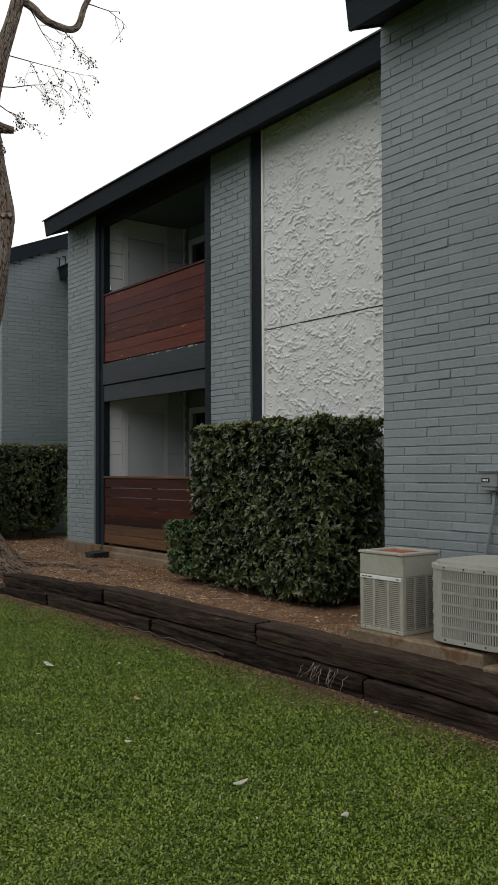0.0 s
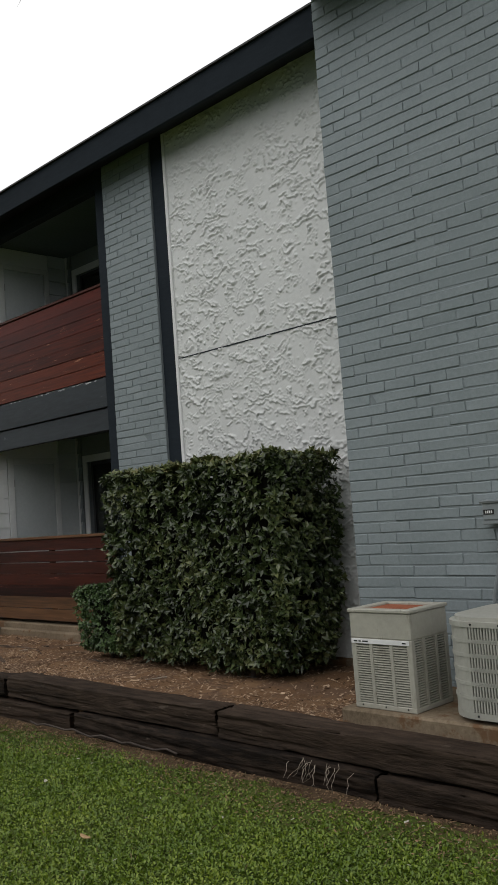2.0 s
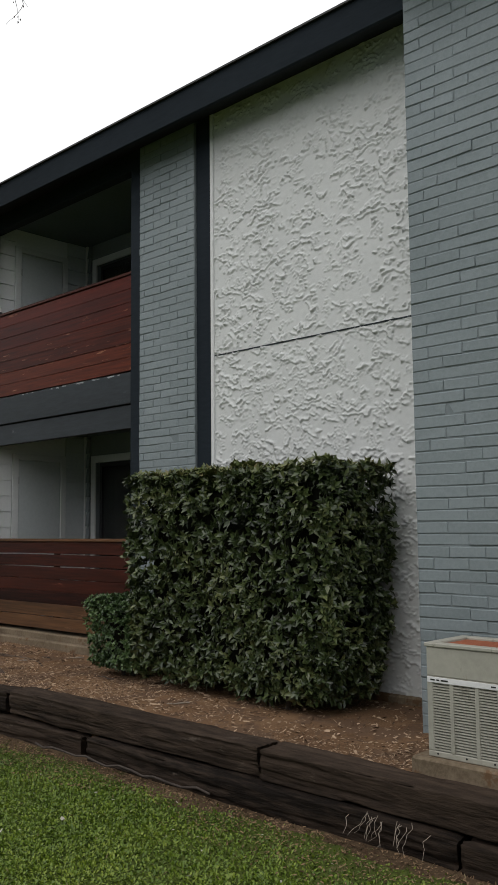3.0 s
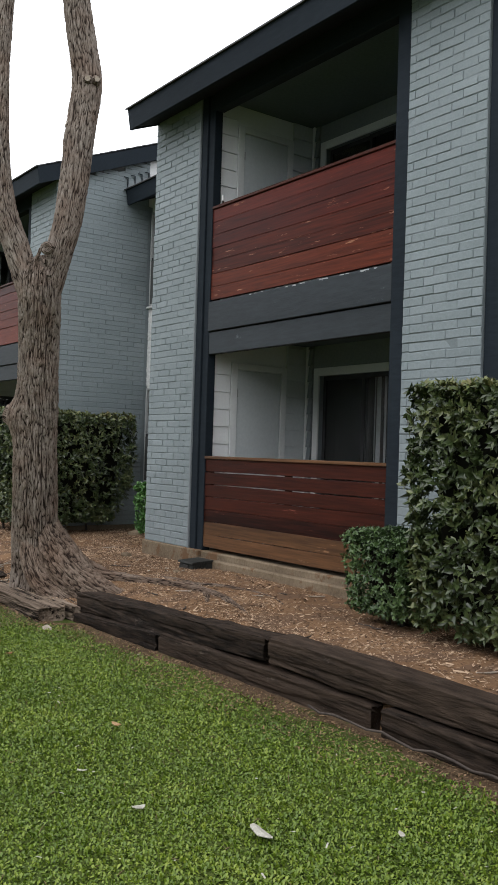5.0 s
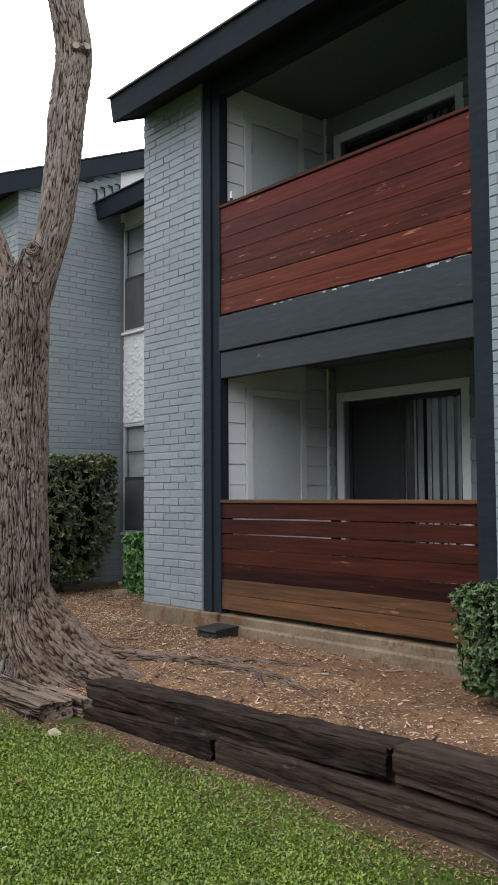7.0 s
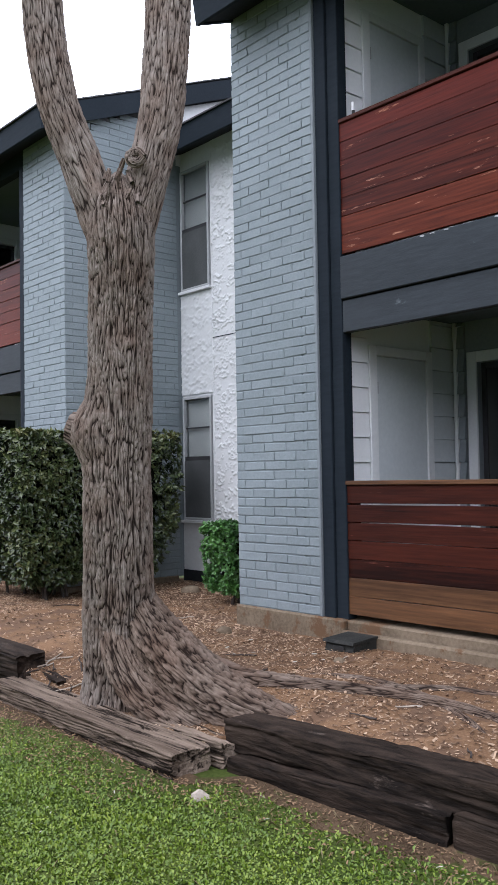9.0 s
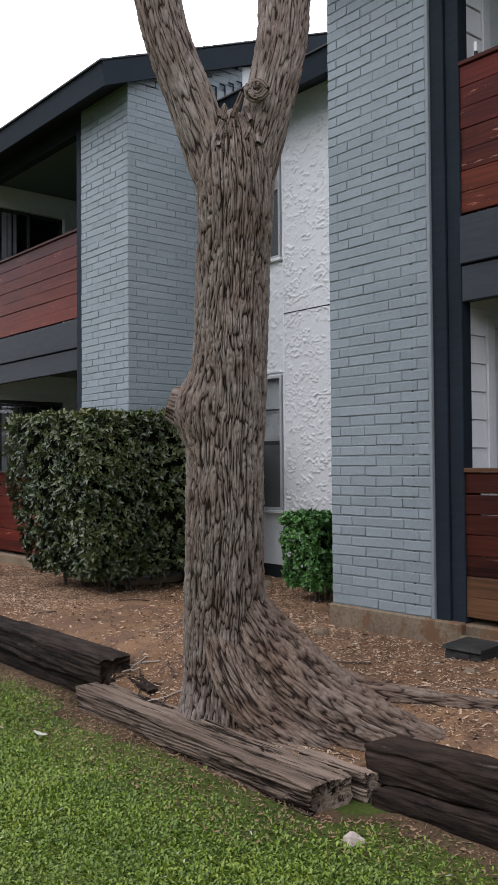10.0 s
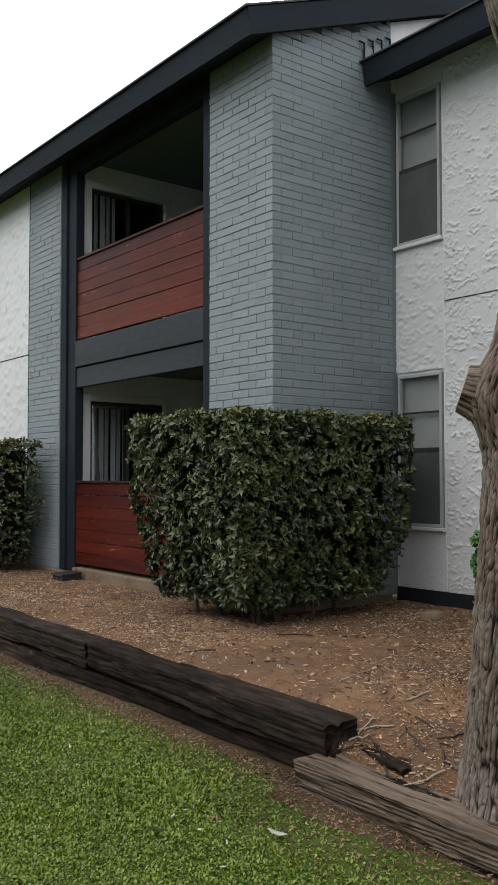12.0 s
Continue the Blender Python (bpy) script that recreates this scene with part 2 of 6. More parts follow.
def bark_mat(name, pale, mid, furrow_shade):
    """Weathered pale ridges, browner furrows with painted shade, fine fibres along the grain."""
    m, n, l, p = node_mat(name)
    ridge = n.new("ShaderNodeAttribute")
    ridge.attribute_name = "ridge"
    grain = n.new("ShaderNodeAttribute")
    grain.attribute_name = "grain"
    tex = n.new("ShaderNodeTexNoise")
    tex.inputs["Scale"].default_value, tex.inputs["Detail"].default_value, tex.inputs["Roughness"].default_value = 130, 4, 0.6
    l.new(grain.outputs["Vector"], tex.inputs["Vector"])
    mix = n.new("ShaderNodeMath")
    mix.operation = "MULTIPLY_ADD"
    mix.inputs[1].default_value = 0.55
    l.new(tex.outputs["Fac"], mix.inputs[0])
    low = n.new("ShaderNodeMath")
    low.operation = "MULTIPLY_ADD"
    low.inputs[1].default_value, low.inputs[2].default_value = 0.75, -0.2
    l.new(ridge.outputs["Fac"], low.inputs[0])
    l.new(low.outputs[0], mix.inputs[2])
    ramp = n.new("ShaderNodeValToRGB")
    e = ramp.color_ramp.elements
    e[0].position, e[0].color = 0.2, (*furrow_shade, 1)
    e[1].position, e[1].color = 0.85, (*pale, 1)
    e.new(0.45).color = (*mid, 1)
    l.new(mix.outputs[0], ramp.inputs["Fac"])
    g = n.new("ShaderNodeNewGeometry")
    big = n.new("ShaderNodeTexNoise")
    big.inputs["Scale"].default_value, big.inputs["Detail"].default_value, big.inputs["Roughness"].default_value = 4.0, 6, 0.65
    l.new(g.outputs["Position"], big.inputs["Vector"])
    tr = n.new("ShaderNodeValToRGB")
    tr.color_ramp.elements[0].position, tr.color_ramp.elements[1].position = 0.38, 0.6
    tr.color_ramp.elements[0].color, tr.color_ramp.elements[1].color = (0.66, 0.52, 0.45, 1), (1, 1, 1, 1)
    l.new(big.outputs["Fac"], tr.inputs["Fac"])
    tone = n.new("ShaderNodeMixRGB")
    tone.blend_type = "MULTIPLY"
    tone.inputs["Fac"].default_value = 0.6
    l.new(ramp.outputs["Color"], tone.inputs["Color1"])
    l.new(tr.outputs["Color"], tone.inputs["Color2"])
    l.new(tone.outputs["Color"], p.inputs["Base Color"])
    bp = n.new("ShaderNodeBump")
    bp.inputs["Strength"].default_value, bp.inputs["Distance"].default_value = 0.8, 0.008
    l.new(tex.outputs["Fac"], bp.inputs["Height"])
    l.new(bp.outputs["Normal"], p.inputs["Normal"])
    p.inputs["Roughness"].default_value, p.inputs["Specular IOR Level"].default_value = 0.95, 0.06
    return m


# the third, near-black colour paints shade into the furrows
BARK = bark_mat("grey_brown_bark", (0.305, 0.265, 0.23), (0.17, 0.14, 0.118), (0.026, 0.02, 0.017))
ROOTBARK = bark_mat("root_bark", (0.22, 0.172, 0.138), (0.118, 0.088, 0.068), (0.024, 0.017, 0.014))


def glass_mat(name, tint, rough=0.02):
    m, n, l, p = node_mat(name)
    p.inputs["Base Color"].default_value = (*tint, 1)
    p.inputs["Roughness"].default_value = rough
    p.inputs["Transmission Weight"].default_value = 1.0
    p.inputs["IOR"].default_value = 1.45
    return m


GLASS = glass_mat("window_glass", (0.8, 0.83, 0.83))

# ---------------------------------------------------------------- mesh helpers


def vnoise(x, y, z, seed=0):
    """Smooth value noise on arrays, 0 to 1."""
    x, y, z = (np.asarray(v, dtype=np.float64) for v in np.broadcast_arrays(x, y, z))
    xi, yi, zi = (np.floor(v).astype(np.int64) for v in (x, y, z))
    xf, yf, zf = x - xi, y - yi, z - zi
    u, v, w = (q * q * (3 - 2 * q) for q in (xf, yf, zf))

    def h(i, j, k):
        n = (i * 374761393 + j * 668265263 + k * 1274126177 + seed * 974634777) & 0xFFFFFFFF
        n = ((n ^ (n >> 13)) * 1274126177) & 0xFFFFFFFF
        n = ((n ^ (n >> 16)) * 2246822519) & 0xFFFFFFFF
        return ((n ^ (n >> 15)) & 0xFFFF) / 65535.0

    out = 0
    for dx, wx in ((0, 1 - u), (1, u)):
        for dy, wy in ((0, 1 - v), (1, v)):
            for dz, wz in ((0, 1 - w), (1, w)):
                out = out + wx * wy * wz * h(xi + dx, yi + dy, zi + dz)
    return out


def fbm(x, y, z, seed=0, octaves=4):
    s, amp, tot = 0, 1.0, 0
    for o in range(octaves):
        s = s + amp * vnoise(x * 2 ** o, y * 2 ** o, z * 2 ** o, seed + o)
        tot += amp
        amp *= 0.5
    return s / tot


class Shape:
    def __init__(self):
        self.v, self.f = [], []

    def add(self, verts, faces):
        k = len(self.v)
        self.v += [tuple(p) for p in verts]
        self.f += [tuple(i + k for i in q) for q in faces]
        return self

    def box(self, x0, x1, y0, y1, z0, z1, c=0.0):
        if c <= 0:
            return self.add([(x, y, z) for x in (x0, x1) for y in (y0, y1) for z in (z0, z1)],
                            [(0, 1, 3, 2), (4, 6, 7, 5), (0, 4, 5, 1), (2, 3, 7, 6), (0, 2, 6, 4), (1, 5, 7, 3)])
        lo, hi = (x0, y0, z0), (x1, y1, z1)
        pts, idx = [], {}
        for sx in (0, 1):
            for sy in (0, 1):
                for sz in (0, 1):
                    s = (sx, sy, sz)
                    for a in range(3):
                        p = [hi[i] - (c if i != a else 0) if s[i] else lo[i] + (c if i != a else 0) for i in range(3)]
                        idx[s, a] = len(pts)
                        pts.append(p)
        fs = []
        for a in range(3):
            b, d = (a + 1) % 3, (a + 2) % 3
            for sa in (0, 1):
                loop = []
                for sb, sd in ((0, 0), (1, 0), (1, 1), (0, 1)):
                    s = [0, 0, 0]
                    s[a], s[b], s[d] = sa, sb, sd
                    loop.append(idx[tuple(s), a])
                fs.append(loop if sa else loop[::-1])
        for a in range(3):
            b, d = (a + 1) % 3, (a + 2) % 3
            for sb in (0, 1):
                for sd in (0, 1):
                    s0, s1 = [0, 0, 0], [0, 0, 0]
                    s0[b] = s1[b] = sb
                    s0[d] = s1[d] = sd
                    s1[a] = 1
                    q = [idx[tuple(s0), b], idx[tuple(s1), b], idx[tuple(s1), d], idx[tuple(s0), d]]
                    fs.append(q if sb == sd else q[::-1])
        for sx in (0, 1):
            for sy in (0, 1):
                for sz in (0, 1):
                    s = (sx, sy, sz)
                    q = [idx[s, 0], idx[s, 1], idx[s, 2]]
                    fs.append(q if (sx + sy + sz) % 2 else q[::-1])
        return self.add(pts, fs)

    def prism(self, outline, axis, a, b):
        """An outline of (p, q) swept along an axis from a to b."""
        n = len(outline)
        put = {"x": lambda p, q, t: (t, p, q), "y": lambda p, q, t: (p, t, q), "z": lambda p, q, t: (p, q, t)}[axis]
        vs = [put(p, q, a) for p, q in outline] + [put(p, q, b) for p, q in outline]
        fs = [tuple(range(n))[::-1], tuple(range(n, 2 * n))]
        fs += [(i, (i + 1) % n, n + (i + 1) % n, n + i) for i in range(n)]
        return self.add(vs, fs)

    def tube(self, path, radii, sides=8, wobble=0.0, seed=1):
        """A tube along points, with a radius for each."""
        path = [Vector(p) for p in path]
        rings = []
        side = Vector((0.3, 1, 0.1))
        for i, p in enumerate(path):
            d = (path[min(i + 1, len(path) - 1)] - path[max(i - 1, 0)]).normalized()
            a = (side - d * side.dot(d)).normalized()
            b = d.cross(a)
            side = a
            ring = []
            for k in range(sides):
                th = 2 * math.pi * k / sides
                r = radii[i]
                if wobble:
                    r *= 1 + wobble * (noise.noise(p * 6 + Vector((math.cos(th), math.sin(th), seed)) * 1.5))
                ring.append(p + (a * math.cos(th) + b * math.sin(th)) * r)
            rings.append(ring)
        vs = [q for ring in rings for q in ring]
        m = sides
        fs = [(i * m + k, i * m + (k + 1) % m, (i + 1) * m + (k + 1) % m, (i + 1) * m + k) for i in range(len(path) - 1) for k in range(m)]
        fs += [tuple(range(m))[::-1], tuple((len(path) - 1) * m + k for k in range(m))]
        return self.add(vs, fs)

    def mesh(self, name, material, smooth=False):
        me = bpy.data.meshes.new(name)
        me.from_pydata(self.v, [], self.f)
        me.materials.append(material)
        bm = bmesh.new()
        bm.from_mesh(me)
        bmesh.ops.recalc_face_normals(bm, faces=bm.faces)
        bm.to_mesh(me)
        bm.free()
        if smooth:
            me.shade_smooth()
        return me


def array_mesh(name, verts, faces, material, smooth=False):
    """A mesh from numpy arrays; all faces have the same number of corners."""
    me = bpy.data.meshes.new(name)
    nf, nc = faces.shape
    me.vertices.add(len(verts))
    me.vertices.foreach_set("co", verts.astype(np.float32).ravel())
    me.loops.add(nf * nc)
    me.loops.foreach_set("vertex_index", faces.astype(np.int32).ravel())
    me.polygons.add(nf)
    me.polygons.foreach_set("loop_start", np.arange(0, nf * nc, nc, dtype=np.int32))
    me.update(calc_edges=True)
    me.validate()
    me.materials.append(material)
    if smooth:
        me.shade_smooth()
    return me


def grid_faces(nu, nv, wrap=False):
    i, j = np.meshgrid(np.arange(nu - 1), np.arange(nv if wrap else nv - 1), indexing="ij")
    j2 = (j + 1) % nv
    return np.stack([i * nv + j, (i + 1) * nv + j, (i + 1) * nv + j2, i * nv + j2], -1).reshape(-1, 4)


def part(name, shape, material, parent, label="", smooth=False):
    """A mesh under a thing or a part."""
    me = shape if isinstance(shape, bpy.types.Mesh) else shape.mesh(name, material, smooth)
    ob = new(name, me)
    ob.parent = parent
    if parent is not None:
        ob.matrix_parent_inverse = Matrix() if parent.parent else parent.matrix_basis.inverted()
    if label:
        ob["label"] = label
    return ob


def thing(name, at, label, category, group="", kind=""):
    ob = new(name)
    ob.matrix_basis = pose(*at)
    ob.matrix_world = pose(*at)
    ob.empty_display_size = 0.1
    return tagged(ob, label, category, group, kind)


def solid(name, shape, material, label, category, group="", kind="", smooth=False):
    return tagged(new(name, shape.mesh(name, material, smooth)), label, category, group, kind)


# ---------------------------------------------------------------- ground
BED_Z = 0.25


def lawn_z(x, y):
    return -0.045 + 0.03 * (fbm(x * 0.8, y * 0.8, 0, 5, 3) - 0.5)


def bed_z(x, y):
    z = BED_Z + 0.05 * (fbm(x * 1.1, y * 1.1, 0, 9, 4) - 0.5) + 0.018 * (fbm(x * 9, y * 9, 0, 15, 3) - 0.5)
    dip = np.clip((y - 9.6) / 1.4, 0, 1) * np.clip((13.3 - y) / 0.9, 0, 1) * np.clip((4.9 - x) / 0.9, 0, 1)
    z = z - 0.15 * dip                                     # lower round the tree and the sunken tie
    return z - 0.05 * np.clip((4.5 - x) / 0.3, 0, 1)


lawn_steps = np.concatenate([[-400, -120, -40, -15, -6], np.arange(-2, 24.01, 0.1), [30, 45, 90, 400]])
lx, ly = np.meshgrid(np.concatenate([[-400, -120, -40, -12, -5], np.arange(-2, 4.31, 0.1), [8, 20, 60, 400]]), lawn_steps, indexing="ij")
lz = np.where((lx > 4.25) | (lx < -2), -0.045, lawn_z(lx, ly))
lz = np.where(lx > 4.25, -0.1, lz)
tagged(new("ground", array_mesh("ground", np.stack([lx, ly, lz], -1).reshape(-1, 3), grid_faces(*lx.shape), DIRT, True)),
       "green lawn ground with thin thatch and bare patches", "lawn", kind="structure")

bed_edge = lambda y: np.interp(y, [10.87, 10.97, 12.9, 13.0], [4.24, 4.03, 4.03, 4.1])
bu, by = np.meshgrid(np.linspace(0, 1, 104), np.arange(-2, 24, 0.035), indexing="ij")
bx = bed_edge(by) + bu * (7.62 - bed_edge(by))
bz = bed_z(bx, by)
bz[0, :] -= 0.4
tagged(new("planting_bed", array_mesh("planting_bed", np.stack([bx, by, bz], -1).reshape(-1, 3), grid_faces(*bx.shape), SOIL, True)),
       "bare red-brown soil bed strewn with mulch behind the timbers", "soil", kind="structure")

# ---------------------------------------------------------------- brick, stucco, board makers
COURSE, LONG, JOINT = 0.073, 0.245, 0.0075
brick_cache = {}


def brick_mesh(length, variant):
    key = (round(length, 2), variant)
    if key not in brick_cache:
        rng = random.Random(variant * 977 + int(length * 100))
        L, h, d, c = key[0] - 0.0042, COURSE - JOINT, 0.006, 0.004
        j = lambda a: rng.uniform(-a, a)
        outer = [(-L / 2 + j(0.003), 0.004, -h / 2 + j(0.003)), (L / 2 + j(0.003), 0.004, -h / 2 + j(0.003)), (L / 2 + j(0.003), 0.004, h / 2 + j(0.002)), (-L / 2 + j(0.003), 0.004, h / 2 + j(0.002))]
        mid = [(p[0], -d + c, p[2]) for p in outer]
        face = [(p[0] - math.copysign(0.002, p[0]), -d + j(0.0012), p[2] - math.copysign(c, p[2])) for p in outer]
        s = Shape().add(outer + mid + face, [(0, 1, 5, 4), (1, 2, 6, 5), (2, 3, 7, 6), (3, 0, 4, 7), (4, 5, 9, 8), (5, 6, 10, 9), (6, 7, 11, 10), (7, 4, 8, 11), (8, 9, 10, 11)])
        brick_cache[key] = s.mesh("brick", BRICK)
    return brick_cache[key]


def lay_bricks(parent, base, along_y, u0, u1, z0, top, seed, limit=300, fill=0.5):
    """Courses on a wall that faces -x (along_y) or -y. top(u) is the height at which they stop. Bricks past the limit are joined."""
    rng = random.Random(seed)
    spots = []
    row = 0
    z = z0
    while z + COURSE / 2 < top(u0) or z + COURSE / 2 < top(u1):
        u = u0
        first = (LONG * 0.42 if row % 2 else LONG) * rng.uniform(0.93, 1.0)
        while u < u1 - 0.03:
            ln = first if u == u0 else LONG * (2 if rng.random() < fill else 1)
            first = LONG
            ln = min(ln, u1 - u)
            if u1 - u - ln < 0.05:
                ln = u1 - u
            if z + COURSE < top(u + ln / 2) + 0.02:
                spots.append((u + ln / 2, z + COURSE / 2, ln))
            u += ln
        z += COURSE
        row += 1
    rest_v, rest_f = [], []
    for i, (u, zz, ln) in enumerate(spots):
        me = brick_mesh(ln, rng.randrange(5))
        out = min(abs(rng.gauss(0, 0.0026)) - 0.0015, 0.003)
        m = pose(base + out, u, zz, rng.gauss(0, 1.1), rng.gauss(0, 0.5), -90 + rng.gauss(0, 0.5)) if along_y else pose(u, base + out, zz, 0, rng.gauss(0, 0.4), 0)
        if i < limit:
            ob = new("brick", me)
            ob.parent = parent
            ob.matrix_basis = m
        else:
            k = len(rest_v)
            rest_v += [m @ v.co for v in me.vertices]
            rest_f += [tuple(k + q for q in p.vertices) for p in me.polygons]
    if rest_v:
        tagged(part("brickwork", Shape().add(rest_v, rest_f), BRICK, parent), kind="stuff")


def stucco_wall(name, parent, x, y0, y1, z0, z1, step, seed, depth=0.019, label=""):
    """Knockdown stucco on a wall that faces -x: raised smears with sharp lower edges."""
    gy, gz = np.meshgrid(np.arange(y0, y1 + step / 2, step), np.arange(z0, z1 + step / 2, step), indexing="ij")
    wz = gz * 10.0 - 2.2 * (gy - y0) + 4.2 * fbm(gy * 4.0, gz * 5.5, 3, seed + 3, 3) + 1.5 * fbm(gy * 22, gz * 22, 7, seed + 4, 3)
    fr = wz - np.floor(wz)
    sm = lambda v, lo, hi: (lambda t: t * t * (3 - 2 * t))(np.clip((v - lo) / (hi - lo), 0, 1))
    mask = sm(fbm(gy * 8.0, gz * 15.0, 1, seed, 3), 0.52, 0.55)
    fine = wz * 1.9 + 2.2 * fbm(gy * 17, gz * 20, 9, seed + 8, 2)
    ff = fine - np.floor(fine)
    mask2 = sm(fbm(gy * 15.0, gz * 19.0, 4, seed + 6, 2), 0.56, 0.59)
    h = depth * (mask * (1 - fr) ** 3 + 0.6 * mask2 * (1 - ff) ** 3) + 0.0015 * fbm(gy * 30, gz * 30, 2, seed + 20, 2)
    verts = np.stack([x - h, gy, gz], -1).reshape(-1, 3)
    f = grid_faces(*gy.shape)[:, ::-1]
    return part(name, array_mesh(name, verts, f, STUCCO), STUCCO, parent, label)


def fence(parent, x, y0, y1, z0, z1, gaps, seed, mats, label):
    """Horizontal board guard with a flat cap; each board is a sub-part."""
    rng = random.Random(seed)
    body = part("railing", Shape().box(x + 0.072, x + 0.1, y0, y1, z1 - 0.11, z1 - 0.032, 0.003), REDDARK, parent, label)
    for a in (y0, (y0 + y1) / 2 - 0.035, y1 - 0.07):
        part("upright", Shape().box(x + 0.028, x + 0.07, a, a + 0.07, z0, z1 - 0.031, 0.003), REDDARK, body)
    n = len(mats)
    bh = (z1 - 0.03 - z0) / n
    for i, m in enumerate(mats):
        g = gaps[i]
        a, b, t = z0 + i * bh, z0 + (i + 1) * bh - g, rng.uniform(-0.003, 0.003)
        sag = rng.uniform(-0.005, 0.005)
        s = Shape()
        ys = [y0 + (y1 - y0) * k / 8 for k in range(9)]
        vs, fs = [], []
        for k, yy in enumerate(ys):
            wv = sag * math.sin(math.pi * k / 8) + rng.uniform(-0.0015, 0.0015)
            for xx, zz in ((x + t, a + 0.0025), (x + t, b - 0.0025), (x + t + 0.003, b), (x + 0.026, b), (x + 0.026, a), (x + t + 0.003, a)):
                vs.append((xx, yy, zz + wv))
        for k in range(8):
            fs += [(k * 6 + q, k * 6 + (q + 1) % 6, k * 6 + 6 + (q + 1) % 6, k * 6 + 6 + q) for q in range(6)]
        fs += [tuple(range(6)), tuple(48 + q for q in range(6))]
        part("board", s.add(vs, fs), m, body)
    # the low near fence's cap is paler, painting in sky light on its top
    part("cap", Shape().box(x - 0.02, x + 0.1, y0, y1, z1 - 0.03, z1, 0.004), REDTAN if z1 < 1.4101 and y0 < 10 else REDDARK, body, "flat red-brown cap board with worn flecks")
    return body


def siding_y(parent, y, x0, x1, z0, z1, step=0.19, mat=SIDING):
    """Lapped white boards on a wall that faces -y."""
    body = part("siding", Shape().box(x0, x1, y + 0.012, y + 0.03, z0, z1), mat, parent, "white lapped siding")
    z = z0
    while z < z1 - 0.02:
        t = min(z + step, z1)
        part("board", Shape().prism([(y - 0.017, z + 0.007), (y + 0.012, z + 0.007), (y + 0.012, t), (y - 0.006, t)], "x", x0, x1), mat, body)
        z += step
    return body


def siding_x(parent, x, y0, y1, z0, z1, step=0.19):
    # boards as in siding_y, in the darker colour that carries the porch shade
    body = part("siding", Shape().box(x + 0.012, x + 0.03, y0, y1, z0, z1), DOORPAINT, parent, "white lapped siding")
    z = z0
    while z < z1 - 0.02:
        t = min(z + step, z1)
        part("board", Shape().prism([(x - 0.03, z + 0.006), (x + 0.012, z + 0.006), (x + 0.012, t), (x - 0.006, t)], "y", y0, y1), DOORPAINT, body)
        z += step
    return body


def roof(parent, eave_x, low, high, y0, y1, back_x, rake_at=None):
    """A pitched roof over a west eave: soffit, fascia, shingles with thick butts."""
    k = 0.4
    part("soffit", Shape().prism([(eave_x + 0.02, low + 0.02), (back_x, low + 0.02 + k * (back_x - eave_x - 0.02)), (back_x, low + 0.06 + k * (back_x - eave_x)), (eave_x + 0.02, low + 0.06)], "y", y0 + 0.02, y1 - 0.02), SOFFIT, parent)
    part("fascia", Shape().prism([(eave_x, low), (eave_x + 0.03, low), (eave_x + 0.03, high), (eave_x - 0.035, high)], "y", y0, y1), TRIM, parent, "charcoal painted fascia board")
    s = Shape()
    x, n = eave_x - 0.06, 0
    rise = high + 0.005
    while x < back_x:
        xe = min(x + 0.14, back_x)
        za, zb = rise + k * (x - eave_x + 0.04), rise + k * (xe - eave_x + 0.04)
        s.prism([(x, za), (xe, zb - 0.004), (xe, zb + 0.01), (x, za + 0.016)], "y", y0 - 0.02, y1 + 0.02)
        x += 0.14
        n += 1
    tagged(part("roof", s, SHINGLE, parent, "dark asphalt shingles in courses"), kind="stuff")
    s = Shape().prism([(eave_x - 0.03, high - 0.01), (back_x, high - 0.01 + k * (back_x - eave_x)), (back_x, low + 0.06 + k * (back_x - eave_x)), (eave_x, low + 0.07)], "y", y0 + 0.03, y1 - 0.03)
    part("roof_deck", s, SOFFIT, parent)
    for ry, sign in (rake_at or ()):
        a, b = sorted((ry, ry + 0.03 * sign))
        part("rake_board", Shape().prism([(eave_x - 0.03, high), (eave_x, low - 0.005), (back_x, low - 0.005 + k * (back_x - eave_x)), (back_x, high + k * (back_x - eave_x))], "y", a, b), TRIM, parent, "charcoal painted gable board")


